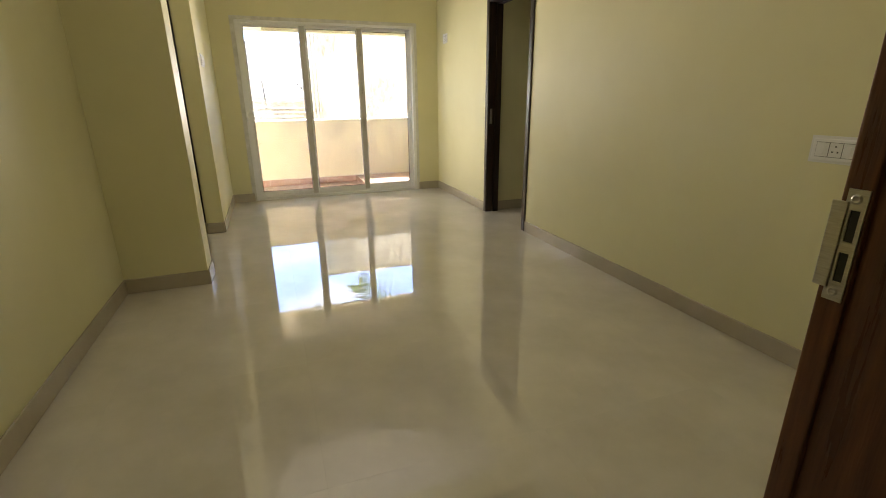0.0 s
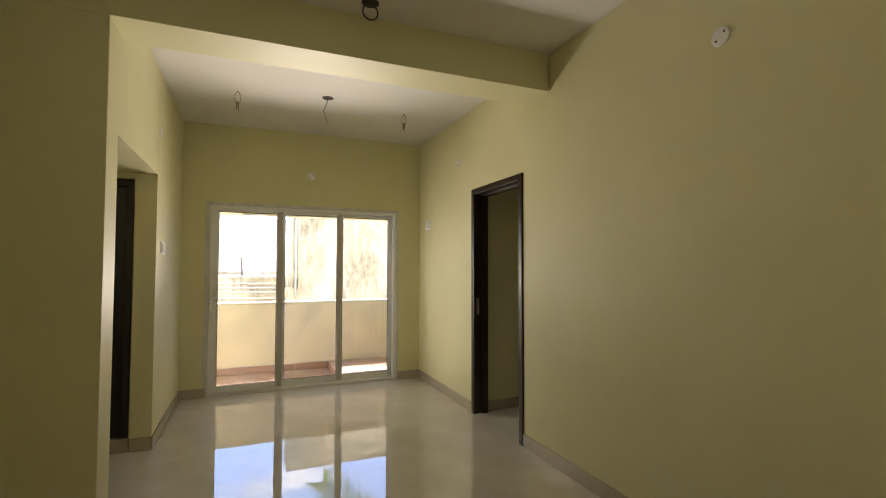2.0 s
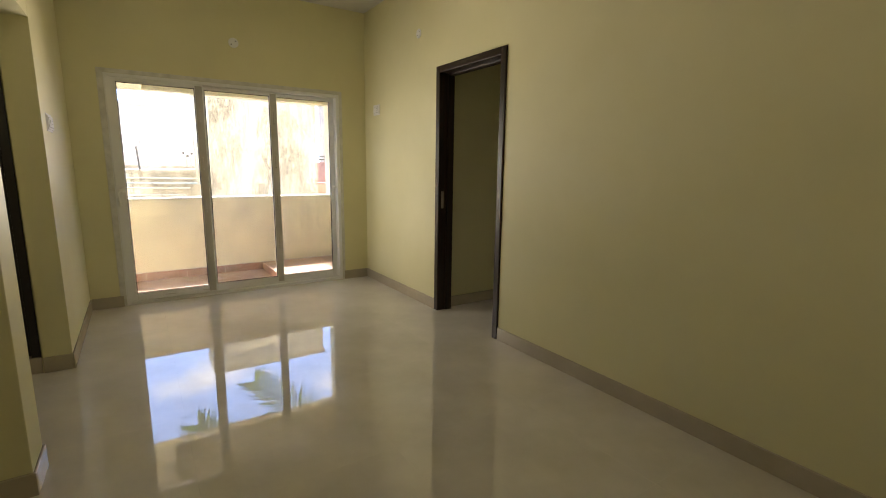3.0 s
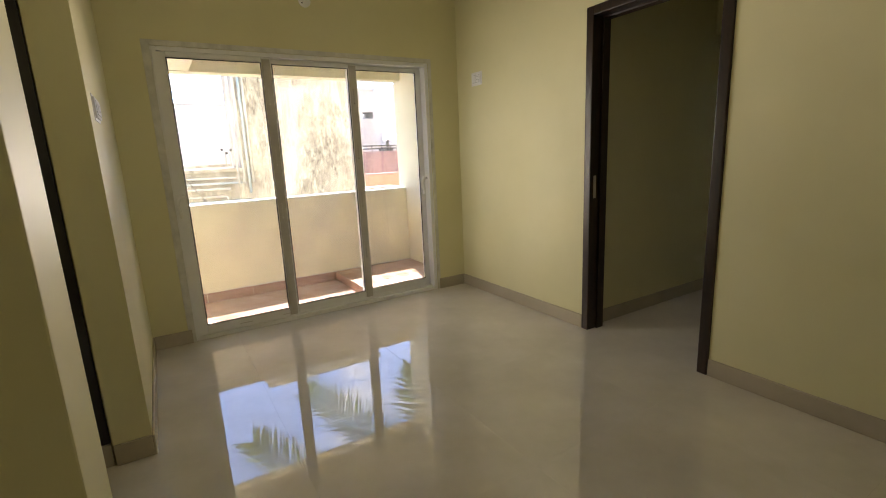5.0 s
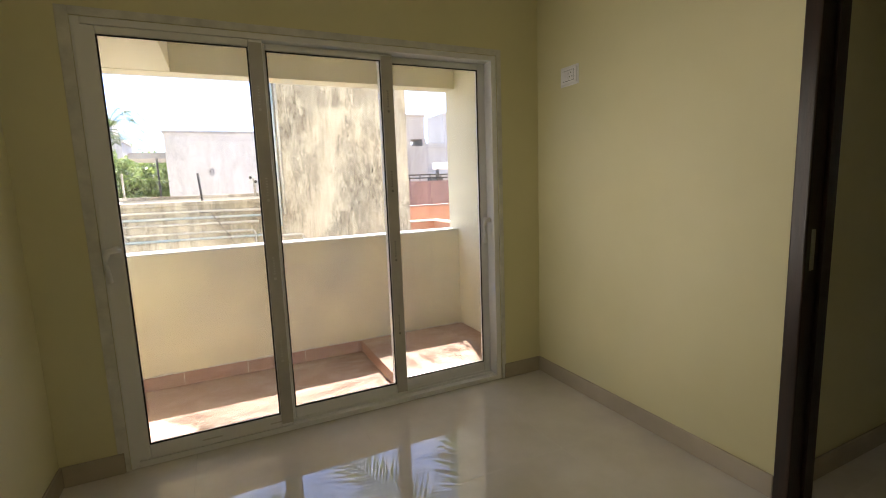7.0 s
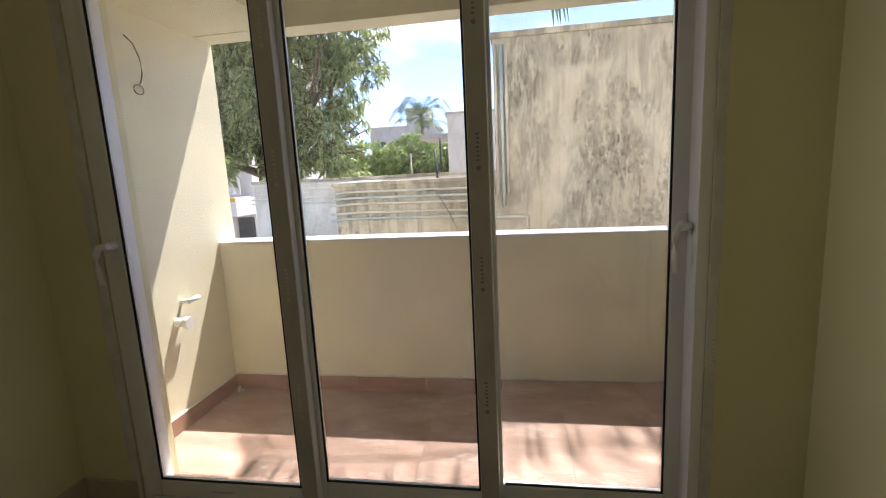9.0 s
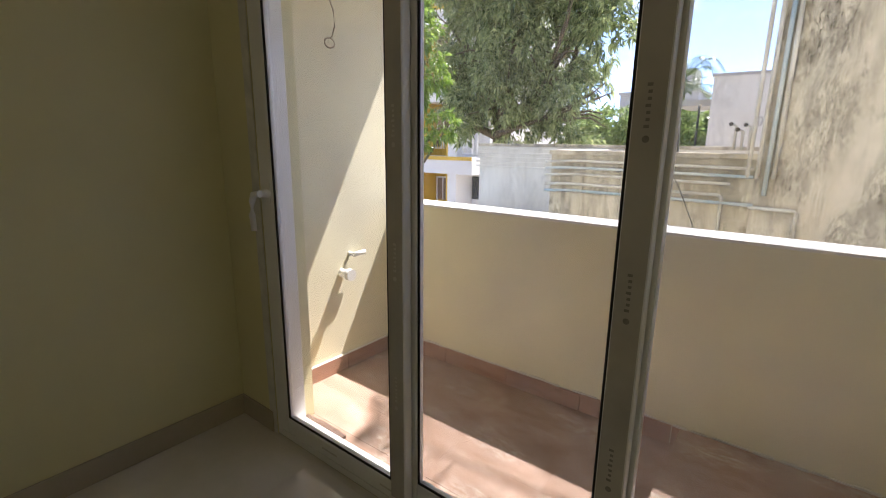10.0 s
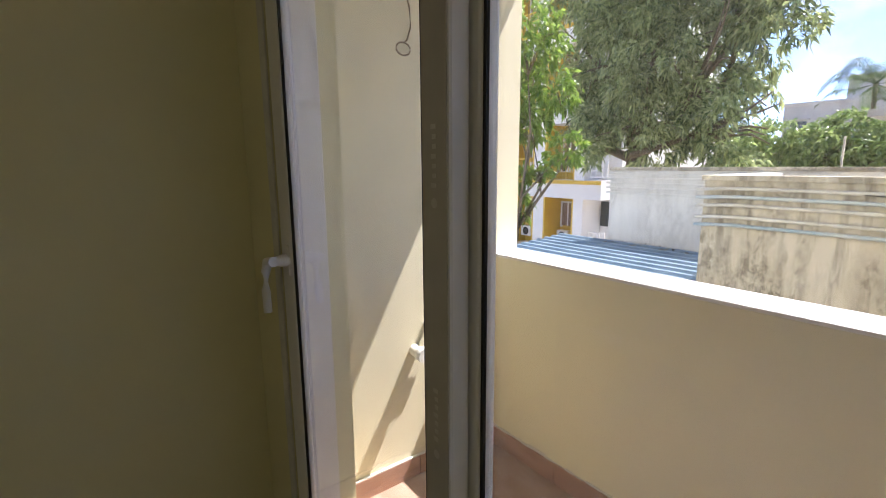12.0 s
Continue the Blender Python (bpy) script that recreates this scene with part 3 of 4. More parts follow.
structure("trim", boxes((SL0 - 0.045, SL0, END - 0.004, END + 0.003, 0, SL_Z + 0.035), (SL1, SL1 + 0.03, END - 0.004, END + 0.003, 0, SL_Z + 0.035), (SL0, SL1, END - 0.004, END + 0.003, SL_Z, SL_Z + 0.035), bevel=0.0015, segments=1), MASK, "rough grey sealant band around the sliding door", "trim")


# ---- dark doorway to the bedroom ----
def door_frame(name, label, at, turn, wide, high, deep, face, material):
    """A frame in the local x-z plane, x from 0 to wide, y from 0 to deep."""
    ob = thing(name, label, "door frame", at, turn)
    part("jamb", boxes((0, face, 0, deep, 0, high), bevel=0.006), material, ob)
    part("jamb", boxes((wide - face, wide, 0, deep, 0, high), bevel=0.006), material, ob)
    part("head", boxes((face, wide - face, 0, deep, high - face, high), bevel=0.005), material, ob)
    part("stop", boxes((face, face + 0.014, deep * 0.55, deep - 0.004, 0, high - face), (wide - face - 0.014, wide - face, deep * 0.55, deep - 0.004, 0, high - face), (face + 0.014, wide - face - 0.014, deep * 0.55, deep - 0.004, high - face - 0.014, high - face), bevel=0.003), material, ob)
    return ob


bed_frame = door_frame("door_frame", "dark brown wooden frame of an open doorway", (RIGHT - 0.014, DOOR1 - 0.002, 0), -90, DOOR1 - DOOR0 - 0.004, DOOR_Z - 0.003, 0.15, 0.055, DARK_WOOD)
part("strike_plate", boxes((0.052, 0.057, 0.03, 0.055, 0.93, 1.08), bevel=0.001), STEEL, bed_frame, "small worn steel strike plate")

# ---- dark door in the niche ----
niche_door = thing("panel_door", "near-black wooden door, shut, above a raised threshold", "door", (-1.166, NICHE_END + 0.02, 0.10))
part("frame", boxes((0, 0.05, 0, 0.078, 0, 1.935), (0.697, 0.747, 0, 0.078, 0, 1.935), (0.05, 0.697, 0, 0.078, 1.885, 1.935), bevel=0.004), BLACK_DOOR, niche_door)
part("leaf", boxes((0.054, 0.693, 0.03, 0.066, 0.004, 1.881), bevel=0.004), BLACK_DOOR, niche_door)
part("leaf_panel", boxes((0.14, 0.61, 0.022, 0.032, 0.15, 0.85), (0.14, 0.61, 0.022, 0.032, 1.0, 1.75), bevel=0.006), BLACK_DOOR, niche_door)
part("latch", tube([(0.60, 0.026, 0.93), (0.60, -0.004, 0.93), (0.56, -0.006, 0.93)], 0.007, 8), STEEL, niche_door, "small metal latch")
structure("threshold", boxes((-1.17, -0.415, NICHE_END + 0.004, NICHE_END + 0.10, 0, 0.10), bevel=0.003), SKIRTING, "raised beige tile threshold under the dark door", "threshold")

# ---- entrance frame ----
entry = thing("entrance_frame", "varnished reddish teak entrance door frame with strike plate", "door frame", (ENTRY0, FRONT - 0.215, 0))
EW = ENTRY1 - ENTRY0 + 0.06
part("jamb", boxes((0.0, 0.06, 0, 0.22, 0, 2.14), bevel=0.01), RED_WOOD, entry)
part("jamb", boxes((EW - 0.06, EW, 0.168, 0.215, 0, 2.14), bevel=0.005, segments=3), RED_WOOD, entry)
part("rebate", boxes((EW - 0.048, EW, 0.0, 0.170, 0, 2.14), bevel=0.004), RED_WOOD, entry)
part("head", boxes((0.06, EW - 0.06, 0, 0.22, 2.08, 2.14), bevel=0.01), RED_WOOD, entry)
sx, sy, sz = EW - 0.06, 0.189, 0.838
plate = part("strike_plate", boxes((sx - 0.003, sx + 0.001, sy - 0.017, sy + 0.015, sz, sz + 0.036), (sx - 0.003, sx + 0.001, sy - 0.017, sy + 0.015, sz + 0.166, sz + 0.202),
             (sx - 0.003, sx + 0.001, sy - 0.017, sy - 0.010, sz + 0.036, sz + 0.166), (sx - 0.003, sx + 0.001, sy + 0.005, sy + 0.015, sz + 0.036, sz + 0.166),
             (sx - 0.003, sx + 0.001, sy - 0.010, sy + 0.005, sz + 0.090, sz + 0.110)), STEEL, entry, "steel strike plate with two bolt holes")
part("lip", boxes((sx - 0.007, sx - 0.003, sy + 0.009, sy + 0.034, sz + 0.022, sz + 0.180), bevel=0.0018), STEEL, plate)
# flat dark faces behind the cut-outs, coloured as shaded depth
for z0, z1 in ((sz + 0.036, sz + 0.090), (sz + 0.110, sz + 0.166)):
    part("bolt_hole_shade", boxes((sx - 0.0005, sx + 0.0012, sy - 0.010, sy + 0.005, z0, z1)), GAP_SHADE_SCREW, plate, "dark face for the shade in a bolt hole")
for z in (sz + 0.017, sz + 0.185):
    part("screw", disc((sx - 0.002, sy, z), (-1, 0, 0), ((0.009, 0), (0.009, 0.0015), (0.006, 0.003), (0.003, 0.0022)), 14), STEEL, plate)


# ---- wall fittings ----
def wall_plate(name, label, centre, normal, wide, high, modules, category="socket"):
    """A switch or socket plate; local x along the wall, y out of it."""
    turn = math.degrees(math.atan2(normal[1], normal[0])) - 90
    ob = thing(name, label, category, centre, turn)
    part("surround", boxes((-wide / 2 - 0.012, wide / 2 + 0.012, -0.002, 0.003, -high / 2 - 0.012, high / 2 + 0.012), bevel=0.001), COPING, ob, "white filler patch")
    part("plate", boxes((-wide / 2, wide / 2, 0, 0.011, -high / 2, high / 2), bevel=0.004), PLASTIC, ob)
    mw = (wide - 0.03) / modules
    for i in range(modules):
        x = -wide / 2 + 0.015 + mw * (i + 0.5)
        part("gap", boxes((x - mw / 2, x + mw / 2, 0.0102, 0.0116, -high / 2 + 0.013, high / 2 - 0.013)), GAP_SHADE_SCREW, ob)
        m = part("module", boxes((x - mw / 2 + 0.0015, x + mw / 2 - 0.0015, 0.010, 0.0135, -high / 2 + 0.0145, high / 2 - 0.0145), bevel=0.001), PLASTIC, ob)
        if i % 2 == 0:
            # dark chips on the module face, painted shade of pin holes
            for dx, dz in ((0, 0.014), (-0.010, -0.008), (0.010, -0.008)):
                part("pin_hole_shade", boxes((x + dx - 0.003, x + dx + 0.003, 0.0132, 0.0138, dz - 0.003, dz + 0.003)), GAP_SHADE_SCREW, m)
        else:
            part("rocker", boxes((x - 0.008, x + 0.008, 0.013, 0.0165, -0.018, 0.018), bevel=0.002), PLASTIC, m)
    return ob


wall_plate("wall_socket", "white two-module socket and switch on yellow wall", (RIGHT, 6.605, 1.875), (-1, 0), 0.125, 0.085, 2)
wall_plate("switch_board", "wide white switch and socket plate on yellow wall", (RIGHT, 2.055, 0.978), (-1, 0), 0.23, 0.085, 4, "switch")
wall_plate("wall_switch", "white switch plate beside the niche", (LEFT, 5.80, 1.528), (1, 0), 0.20, 0.085, 2, "switch")


def box_cover(label, centre, normal, radius):
    ob = thing("junction_cover", label, "junction box", centre)
    part("disc", disc((0, 0, 0), normal, ((radius, -0.002), (radius, 0.004), (radius * 0.9, 0.007)), 30), PLASTIC, ob)
    n = Vector(normal)
    side = Vector((0, 0, 1)).cross(n)
    for k in (-1, 1):
        part("screw", disc(Vector(side * radius * 0.45 * k + n * 0.006 + Vector((0, 0, radius * 0.35 * k))), normal, ((radius * 0.12, 0), (radius * 0.12, 0.002)), 10), GAP_SHADE_SCREW, ob)


box_cover("small round white junction cover above the sliding door", (1.033, END, 2.414), (0, -1, 0), 0.045)
box_cover("small round white junction cover above the doorway", (RIGHT, 5.718, 2.45), (-1, 0, 0), 0.04)
box_cover("round white junction cover high on the wall", (RIGHT, 2.835, 2.43), (-1, 0, 0), 0.045)
box_cover("small round white junction cover above the niche", (LEFT, 5.60, 2.43), (1, 0, 0), 0.035)


def ceiling_rose(at, drop, label):
    ob = thing("ceiling_outlet", label, "ceiling outlet", at)
    # solid disc under the ceiling, coloured dark as the shade of an opening
    part("hole", disc((0, 0, 0.001), (0, 0, -1), ((0.052, 0), (0.050, 0.003), (0.040, 0.005)), 24), HOLE_SHADE, ob)
    if drop == "wire":
        part("wire", tube([(0.0, 0, 0), (-0.012, 0, -0.06), (-0.038, 0.0, -0.12), (-0.020, 0.01, -0.17), (0.005, 0.01, -0.235)], 0.0028, 8), BLACK_WIRE, ob)
    else:
        part("hook_ring", tube([(0.045 * math.sin(a), 0, -0.055 - 0.045 * math.cos(a)) for a in [i * math.pi / 8 for i in range(16)]], 0.0045, 8, closed=True), BLACK_WIRE, ob)


ceiling_rose((1.025, 5.645, HIGH), "wire", "dark disc drawn as a ceiling hole, with a hanging black wire")
ceiling_rose((1.018, 3.998, HIGH), "ring", "dark round ceiling box with a fan hook ring")


def lamp_wires(at):
    ob = thing("lamp_wires", "pair of bare dusty lamp wires hanging from the ceiling", "wire", at, group="lamp wires on the ceiling")
    part("wire", tube([(-0.002, 0, 0), (-0.018, 0, -0.03), (-0.024, 0, -0.075), (-0.010, 0, -0.11), (-0.008, 0, -0.17)], 0.003, 8), WIRE, ob)
    part("wire", tube([(0.004, 0, 0), (0.020, 0, -0.03), (0.024, 0, -0.08), (0.008, 0, -0.11), (0.010, 0, -0.19)], 0.003, 8), WIRE, ob)
    part("tape", tube([(0, 0, -0.095), (0, 0, -0.15)], 0.011, 10), WIRE, ob)


lamp_wires((0.273, 5.778, HIGH))
lamp_wires((1.80, 5.81, HIGH))

# ---- balcony fittings ----
platform = thing("balcony_step", "raised terracotta tiled step on the balcony floor", "step", (1.393, SILL, 0))
part("riser", boxes((0, SL1 - 1.395, 0, OUT - SILL, 0.001, 0.08), (0, B_RIGHT - 1.393, OUT - SILL, PAR0 - SILL - 0.001, 0.001, 0.08)), TERRA_SKIRT, platform)
STEP_TOP = platform

drain = thing("pipe_stub", "cream plastic drain pipe stub on the balcony wall", "pipe", (B_LEFT, 7.49, 0.558))
part("pipe", tube([(-0.01, 0, 0), (0.07, 0, 0)], 0.024, 18), COPING, drain)
part("collar", tube([(0.052, 0, 0), (0.082, 0, 0)], 0.031, 18), COPING, drain)
tap = thing("tap_stub", "cream plastic water tap stub on the balcony wall", "tap", (B_LEFT, 7.545, 0.655))
part("stem", tube([(-0.01, 0, 0), (0.045, 0, 0)], 0.011, 12), COPING, tap)
part("elbow", tube([(0.045, -0.008, 0), (0.048, 0.03, 0.004), (0.048, 0.07, 0.004)], 0.013, 12), COPING, tap)
loop = [(0.012, 7.43 - 7.40 + 0.03 * math.cos(a), -0.235 + 0.022 * math.sin(a)) for a in [math.pi * 0.5 + i * math.pi / 7 for i in range(15)]]
hang = thing("wall_wire", "brown wire ending in a loop on the balcony wall", "wire", (B_LEFT, 7.43, 1.935))
part("wire", tube([(0.0, 0, 0), (0.014, 0.03, -0.03), (0.018, 0.055, -0.09), (0.016, 0.06, -0.16), (0.013, 0.045, -0.205)] + loop, 0.0032, 8), WIRE, hang)

part("drain_cap", disc((SL0 + 0.036, 6.946, 0.845), (1, 0, 0), ((0.010, 0), (0.010, 0.003), (0.007, 0.004)), 14), PRINT, slider, "small grey drain cap")
crumbs = thing("mortar_lump", "small pale lump of dry mortar in the balcony corner", "mortar", (B_LEFT + 0.045, PAR0 - 0.05, 0.0))
cb = bmesh.new()
for cx, cy, cz, cr in ((0, 0, 0.014, 0.02), (0.03, 0.01, 0.009, 0.013), (0.012, -0.03, 0.008, 0.011), (0.05, -0.012, 0.006, 0.008), (-0.01, 0.022, 0.03, 0.014)):
    made = bmesh.ops.create_icosphere(cb, subdivisions=2, radius=cr)
    for v in made["verts"]:
        v.co = Vector((v.co.x * (1 + 0.3 * math.sin(v.co.y * 400)) + cx, v.co.y + cy, max(v.co.z * (0.8 + 0.25 * math.cos(v.co.x * 500)) + cz, 0.0005)))
for v in cb.verts:
    v.co *= 0.6
part("lump", cb, MASK, crumbs)
def offcut(at, wide):
    ob = thing("wood_offcut", "thin dark brown wooden offcut lying by the door sill", "offcut", at, group="offcuts by the sill")
    part("strip", boxes((0, wide, 0, 0.028, 0.001, 0.016), (wide * 0.3, wide * 0.8, 0.028, 0.038, 0.001, 0.011), bevel=0.002), OFFCUT_WOOD, ob)


offcut((-0.005, SILL + 0.008, 0.0), 0.26)
offcut((1.08, SILL + 0.02, 0.0), 0.23)

# ---- bedroom window ----
bwin = thing("window", "white framed bedroom window with black iron bars", "window")
X = ROOM_FAR
part("window_frame", boxes((X + 0.09, X + 0.15, WB0, WB0 + 0.05, WBZ0, WBZ1), (X + 0.09, X + 0.15, WB1 - 0.05, WB1, WBZ0, WBZ1), (X + 0.09, X + 0.15, WB0 + 0.05, WB1 - 0.05, WBZ1 - 0.05, WBZ1), (X + 0.09, X + 0.15, WB0 + 0.05, WB1 - 0.05, WBZ0, WBZ0 + 0.05),
     (X + 0.09, X + 0.15, 5.70, 5.80, WBZ0 + 0.05, WBZ1 - 0.05), bevel=0.004), UPVC, bwin)
for y0, y1 in ((WB0 + 0.05, 5.70), (5.80, WB1 - 0.05)):
    g = part("pane", boxes((X + 0.118, X + 0.124, y0, y1, WBZ0 + 0.05, WBZ1 - 0.05)), GLASS, bwin)
    g.visible_shadow = False
part("window_sill", boxes((X - 0.01, X + 0.09, WB0 - 0.02, WB1 + 0.02, WBZ0 - 0.02, WBZ0 + 0.006), bevel=0.003), COPING, bwin)
for i in range(8):
    z = WBZ0 + 0.09 + i * 0.145
    part("bar", boxes((X + 0.03, X + 0.042, WB0 + 0.001, WB1 - 0.001, z, z + 0.012)), IRON, bwin)
for y in (WB0 + 0.2, 5.75, WB1 - 0.22):
    part("upright", boxes((X + 0.042, X + 0.054, y, y + 0.012, WBZ0 + 0.007, WBZ1 - 0.001)), IRON, bwin)

def leaf_mesh(name, places, ways, size, width, material, rng, droop=0.25):
    """Folded pointed leaves at places along ways; each has six corners and a crease."""
    k = len(places)
    ln = size * rng.uniform(0.65, 1.25, k)[:, None]
    w = ways / np.linalg.norm(ways, axis=1)[:, None]
    ref = rng.normal(size=(k, 3))
    side = np.cross(w, ref)
    side /= np.linalg.norm(side, axis=1)[:, None] + 1e-9
    up = np.cross(side, w)
    p0 = places
    mid = places + w * ln * 0.45 + up * ln * 0.06
    tip = places + w * ln - np.array([0, 0, 1]) * ln * droop
    v = np.stack([p0, mid + side * ln * width, mid - up * ln * 0.05, mid - side * ln * width, tip], axis=1).reshape(-1, 3)
    base = (np.arange(k) * 5)[:, None]
    f = np.concatenate([base + np.array([[0, 1, 2]]), base + np.array([[0, 2, 3]]), base + np.array([[1, 4, 2]]), base + np.array([[2, 4, 3]])])
    me = bpy.data.meshes.new(name)
    me.from_pydata(v.tolist(), [], f.tolist())
    me.materials.append(material)
    return me


# ---- outdoors ----
GROUND = -4.2
gm = bmesh.new()
box(gm, -900, 900, -900, 900, GROUND - 1, GROUND)
structure("ground", gm, EARTH, "dry bare earth between houses", "ground")

# stained house
stained = thing("neighbour_house", "old cream house wall with black rain stains and pipes", "house", (1.22, 12.12, 0))
part("wall", boxes((0.0, 2.29, 0, 1.1, GROUND, 2.98)), STAINED, stained)
part("roof_edge", boxes((-0.03, 2.33, -0.03, 1.13, 2.98, 3.06), bevel=0.01), OLD_WALL, stained)
for k, (x, mt) in enumerate(((-0.07, PIPE), (0.02, PIPE), (0.105, BLUE_PIPE), (0.17, PIPE))):
    part("down_pipe", tube([(x, -0.03, 0.72 if k == 2 else 0.9), (x, -0.03, 2.9)], 0.022, 10), mt, stained)
part("drain_pipe", tube([(-0.02, -0.03, 0.575), (0.40, -0.03, 0.57), (0.42, -0.03, 0.55), (0.42, -0.03, -0.6)], 0.02, 10), PIPE, stained)
for i, (x, z) in enumerate(((-0.24, 1.46), (-0.17, 1.40), (-0.10, 1.45))):
    v = part("valve", tube([(x, -0.04, 1.2), (x, -0.04, z), (x - 0.05, -0.06, z + 0.02)], 0.018, 8), PIPE, stained)
    part("valve_wheel", disc((x - 0.05, -0.075, z + 0.02), (0, -1, 0), ((0.022, 0), (0.022, 0.02)), 12), IRON, v)

low = thing("terrace_wall", "weathered low terrace wall carrying rows of pipes", "wall", (-1.20, 12.12, 0))
part("front", boxes((0, 2.42, 0, 0.16, GROUND, 1.10)), OLD_WALL, low)
part("coping", boxes((-0.03, 2.42, -0.03, 0.19, 1.10, 1.16), bevel=0.008), OLD_WALL, low)
part("side", boxes((0, 0.16, 0.16, 5.0, GROUND, 1.10)), OLD_WALL, low)
part("side_coping", boxes((-0.03, 0.19, 0.19, 5.0, 1.10, 1.16), bevel=0.008), WHITE_WALL, low)
part("roof_slab", boxes((0.16, 2.42, 0.16, 4.0, 0.2, 0.35)), OLD_WALL, low)
for i, (z, x1, mt) in enumerate(((1.02, 2.40, PIPE), (0.93, 2.41, BLUE_PIPE), (0.84, 2.20, PIPE), (0.71, 2.10, PIPE), (0.62, 2.44, BLUE_PIPE))):
    part("pipe", tube([(-0.07, -0.03, z - 0.02), (0.3, -0.028, z), (x1 * 0.6, -0.03, z - 0.01), (x1, -0.03, z - 0.02)], 0.019, 10), mt, low)
part("bend_pipe", tube([(2.10, -0.03, 0.69), (2.13, -0.03, 0.66), (2.13, -0.03, 0.0)], 0.02, 10), PIPE, low)
cable = thing("slack_cable", "thin black cable slung down across the pipes", "cable", (0.30, 12.06, 0))
part("cable", tube([(-0.1, 0, 1.0), (0.05, 0, 0.99), (0.22, -0.1, 0.72), (0.42, -0.3, 0.38), (0.62, -0.5, -0.3)], 0.006, 6), BLACK_WIRE, cable)
post = thing("iron_rod", "short rusty upright rod on the terrace", "rod", (0.28, 13.0, 0.35))
part("rod", tube([(0, 0, 0), (-0.08, 0, 1.25)], 0.02, 6), IRON, post)

far_low = thing("boundary_wall", "whitewashed boundary wall with stained ribbed top", "wall", (-3.64, 14.0, 0))
part("wall", boxes((0, 5.6, 0, 0.2, GROUND, 1.18)), WHITE_WALL, far_low)
part("coping", boxes((-0.02, 5.6, -0.03, 0.23, 1.18, 1.235), bevel=0.006), OLD_WALL, far_low)
part("return_wall", boxes((0, 0.2, 0.2, 4.0, GROUND, 1.16)), WHITE_WALL, far_low)
for i in range(5):
    part("ledge", boxes((-0.06, 3.2, -0.045, 0.0, 0.78 + i * 0.085, 0.81 + i * 0.085), bevel=0.008), WHITE_WALL, far_low)

# blue sheet roof
roof = thing("sheet_roof", "blue corrugated metal sheet roof with dry leaves", "roof", (-4.6, 10.2, -0.36))
rb = bmesh.new()
n = 36
top, low_v = [], []
for i in range(n * 2 + 1):
    y = i * 3.75 / (n * 2)
    h = 0.075 if i % 4 in (1, 2) else 0.0
    top.append([rb.verts.new((x, y, h + y * 0.06 + (0.02))) for x in (0, 3.38)])
    low_v.append([rb.verts.new((x, y, h + y * 0.06)) for x in (0, 3.38)])
for a, b in zip(top, top[1:]):
    rb.faces.new((a[0], a[1], b[1], b[0]))
for a, b in zip(low_v, low_v[1:]):
    rb.faces.new((a[0], b[0], b[1], a[1]))
part("sheet", rb, BLUE_ROOF, roof)
rng_l = np.random.default_rng(31)
lp = np.stack([rng_l.uniform(1.1, 3.3, 260), 3.72 - np.abs(rng_l.normal(0, 0.14, 260)), np.full(260, 0.0)], axis=1)
lp[:, 2] = lp[:, 1] * 0.06 + 0.03 + rng_l.uniform(0, 0.05, 260)
litter = new("dry_leaves", leaf_mesh("dry_leaves", lp, rng_l.normal(size=(260, 3)) * np.array([1, 1, 0.2]), 0.1, 0.25, BARK, rng_l, 0.1))
litter.parent = roof
tagged(litter, "brown dry leaves in the roof valley", kind="stuff")
part("support_wall", boxes((0.1, 3.38, 0.1, 3.7, GROUND + 0.36, -0.04)), OLD_WALL, roof)

far_house = thing("white_house", "plain whitewashed house block with a dark roofline", "house", (-1.1, 23.7, 0))
part("wall", boxes((0, 5.6, 0, 6, GROUND, 3.40)), WHITE_WALL, far_house)
part("roof_edge", boxes((-0.05, 5.65, -0.05, 6.05, 3.40, 3.49)), GREY_WALL, far_house)
part("canopy", boxes((-1.2, 0, 0.5, 3, 2.55, 2.75)), GREY_WALL, far_house)
part("vent", tube([(1.42 + 0.06 * math.cos(a), -0.03, 2.0 + 0.13 * math.sin(a)) for a in [i * math.pi / 8 for i in range(16)]], 0.025, 6, closed=True), GREY_WALL, far_house)


def block_house(label, at, wide, deep, high, material, storeys, per, turn=0.0):
    ob = thing("distant_house", label, "house", at, turn)
    part("wall", boxes((0, wide, 0, deep, 0, high)), material, ob)
    part("roof", boxes((-0.15, wide + 0.15, -0.15, deep + 0.15, high, high + 0.25)), material, ob)
    part("roof_room", boxes((wide * 0.55, wide * 0.9, deep * 0.2, deep * 0.7, high + 0.25, high + 2.2)), material, ob)
    sh = high / storeys
    for s in range(storeys):
        for i in range(per):
            x = wide * (i + 0.5) / per
            w = part("window", boxes((x - 0.55, x + 0.55, -0.03, 0.05, s * sh + 0.9, s * sh + 2.1)), WINDOW_DARK, ob)
            part("sunshade", boxes((x - 0.75, x + 0.75, -0.45, -0.0, s * sh + 2.2, s * sh + 2.3)), material, w)
    return ob


block_house("pale grey distant concrete house above trees", (-14, 55, GROUND), 7, 6, 10.2, GREY_WALL, 3, 3)
block_house("pale distant flat-roofed house", (-8.5, 60, GROUND), 9, 6, 9.4, GREY_WALL, 3, 3)
block_house("pale distant house with roof rooms", (17, 42, GROUND), 7, 6, 8.6, FACADE, 3, 2)
block_house("grey distant terrace house", (11.2, 30, GROUND), 4, 5, 7.6, GREY_WALL, 2, 2)
block_house("distant house seen from the bedroom window", (30, 4, GROUND), 9, 6, 8.0, FACADE, 3, 3, 90)

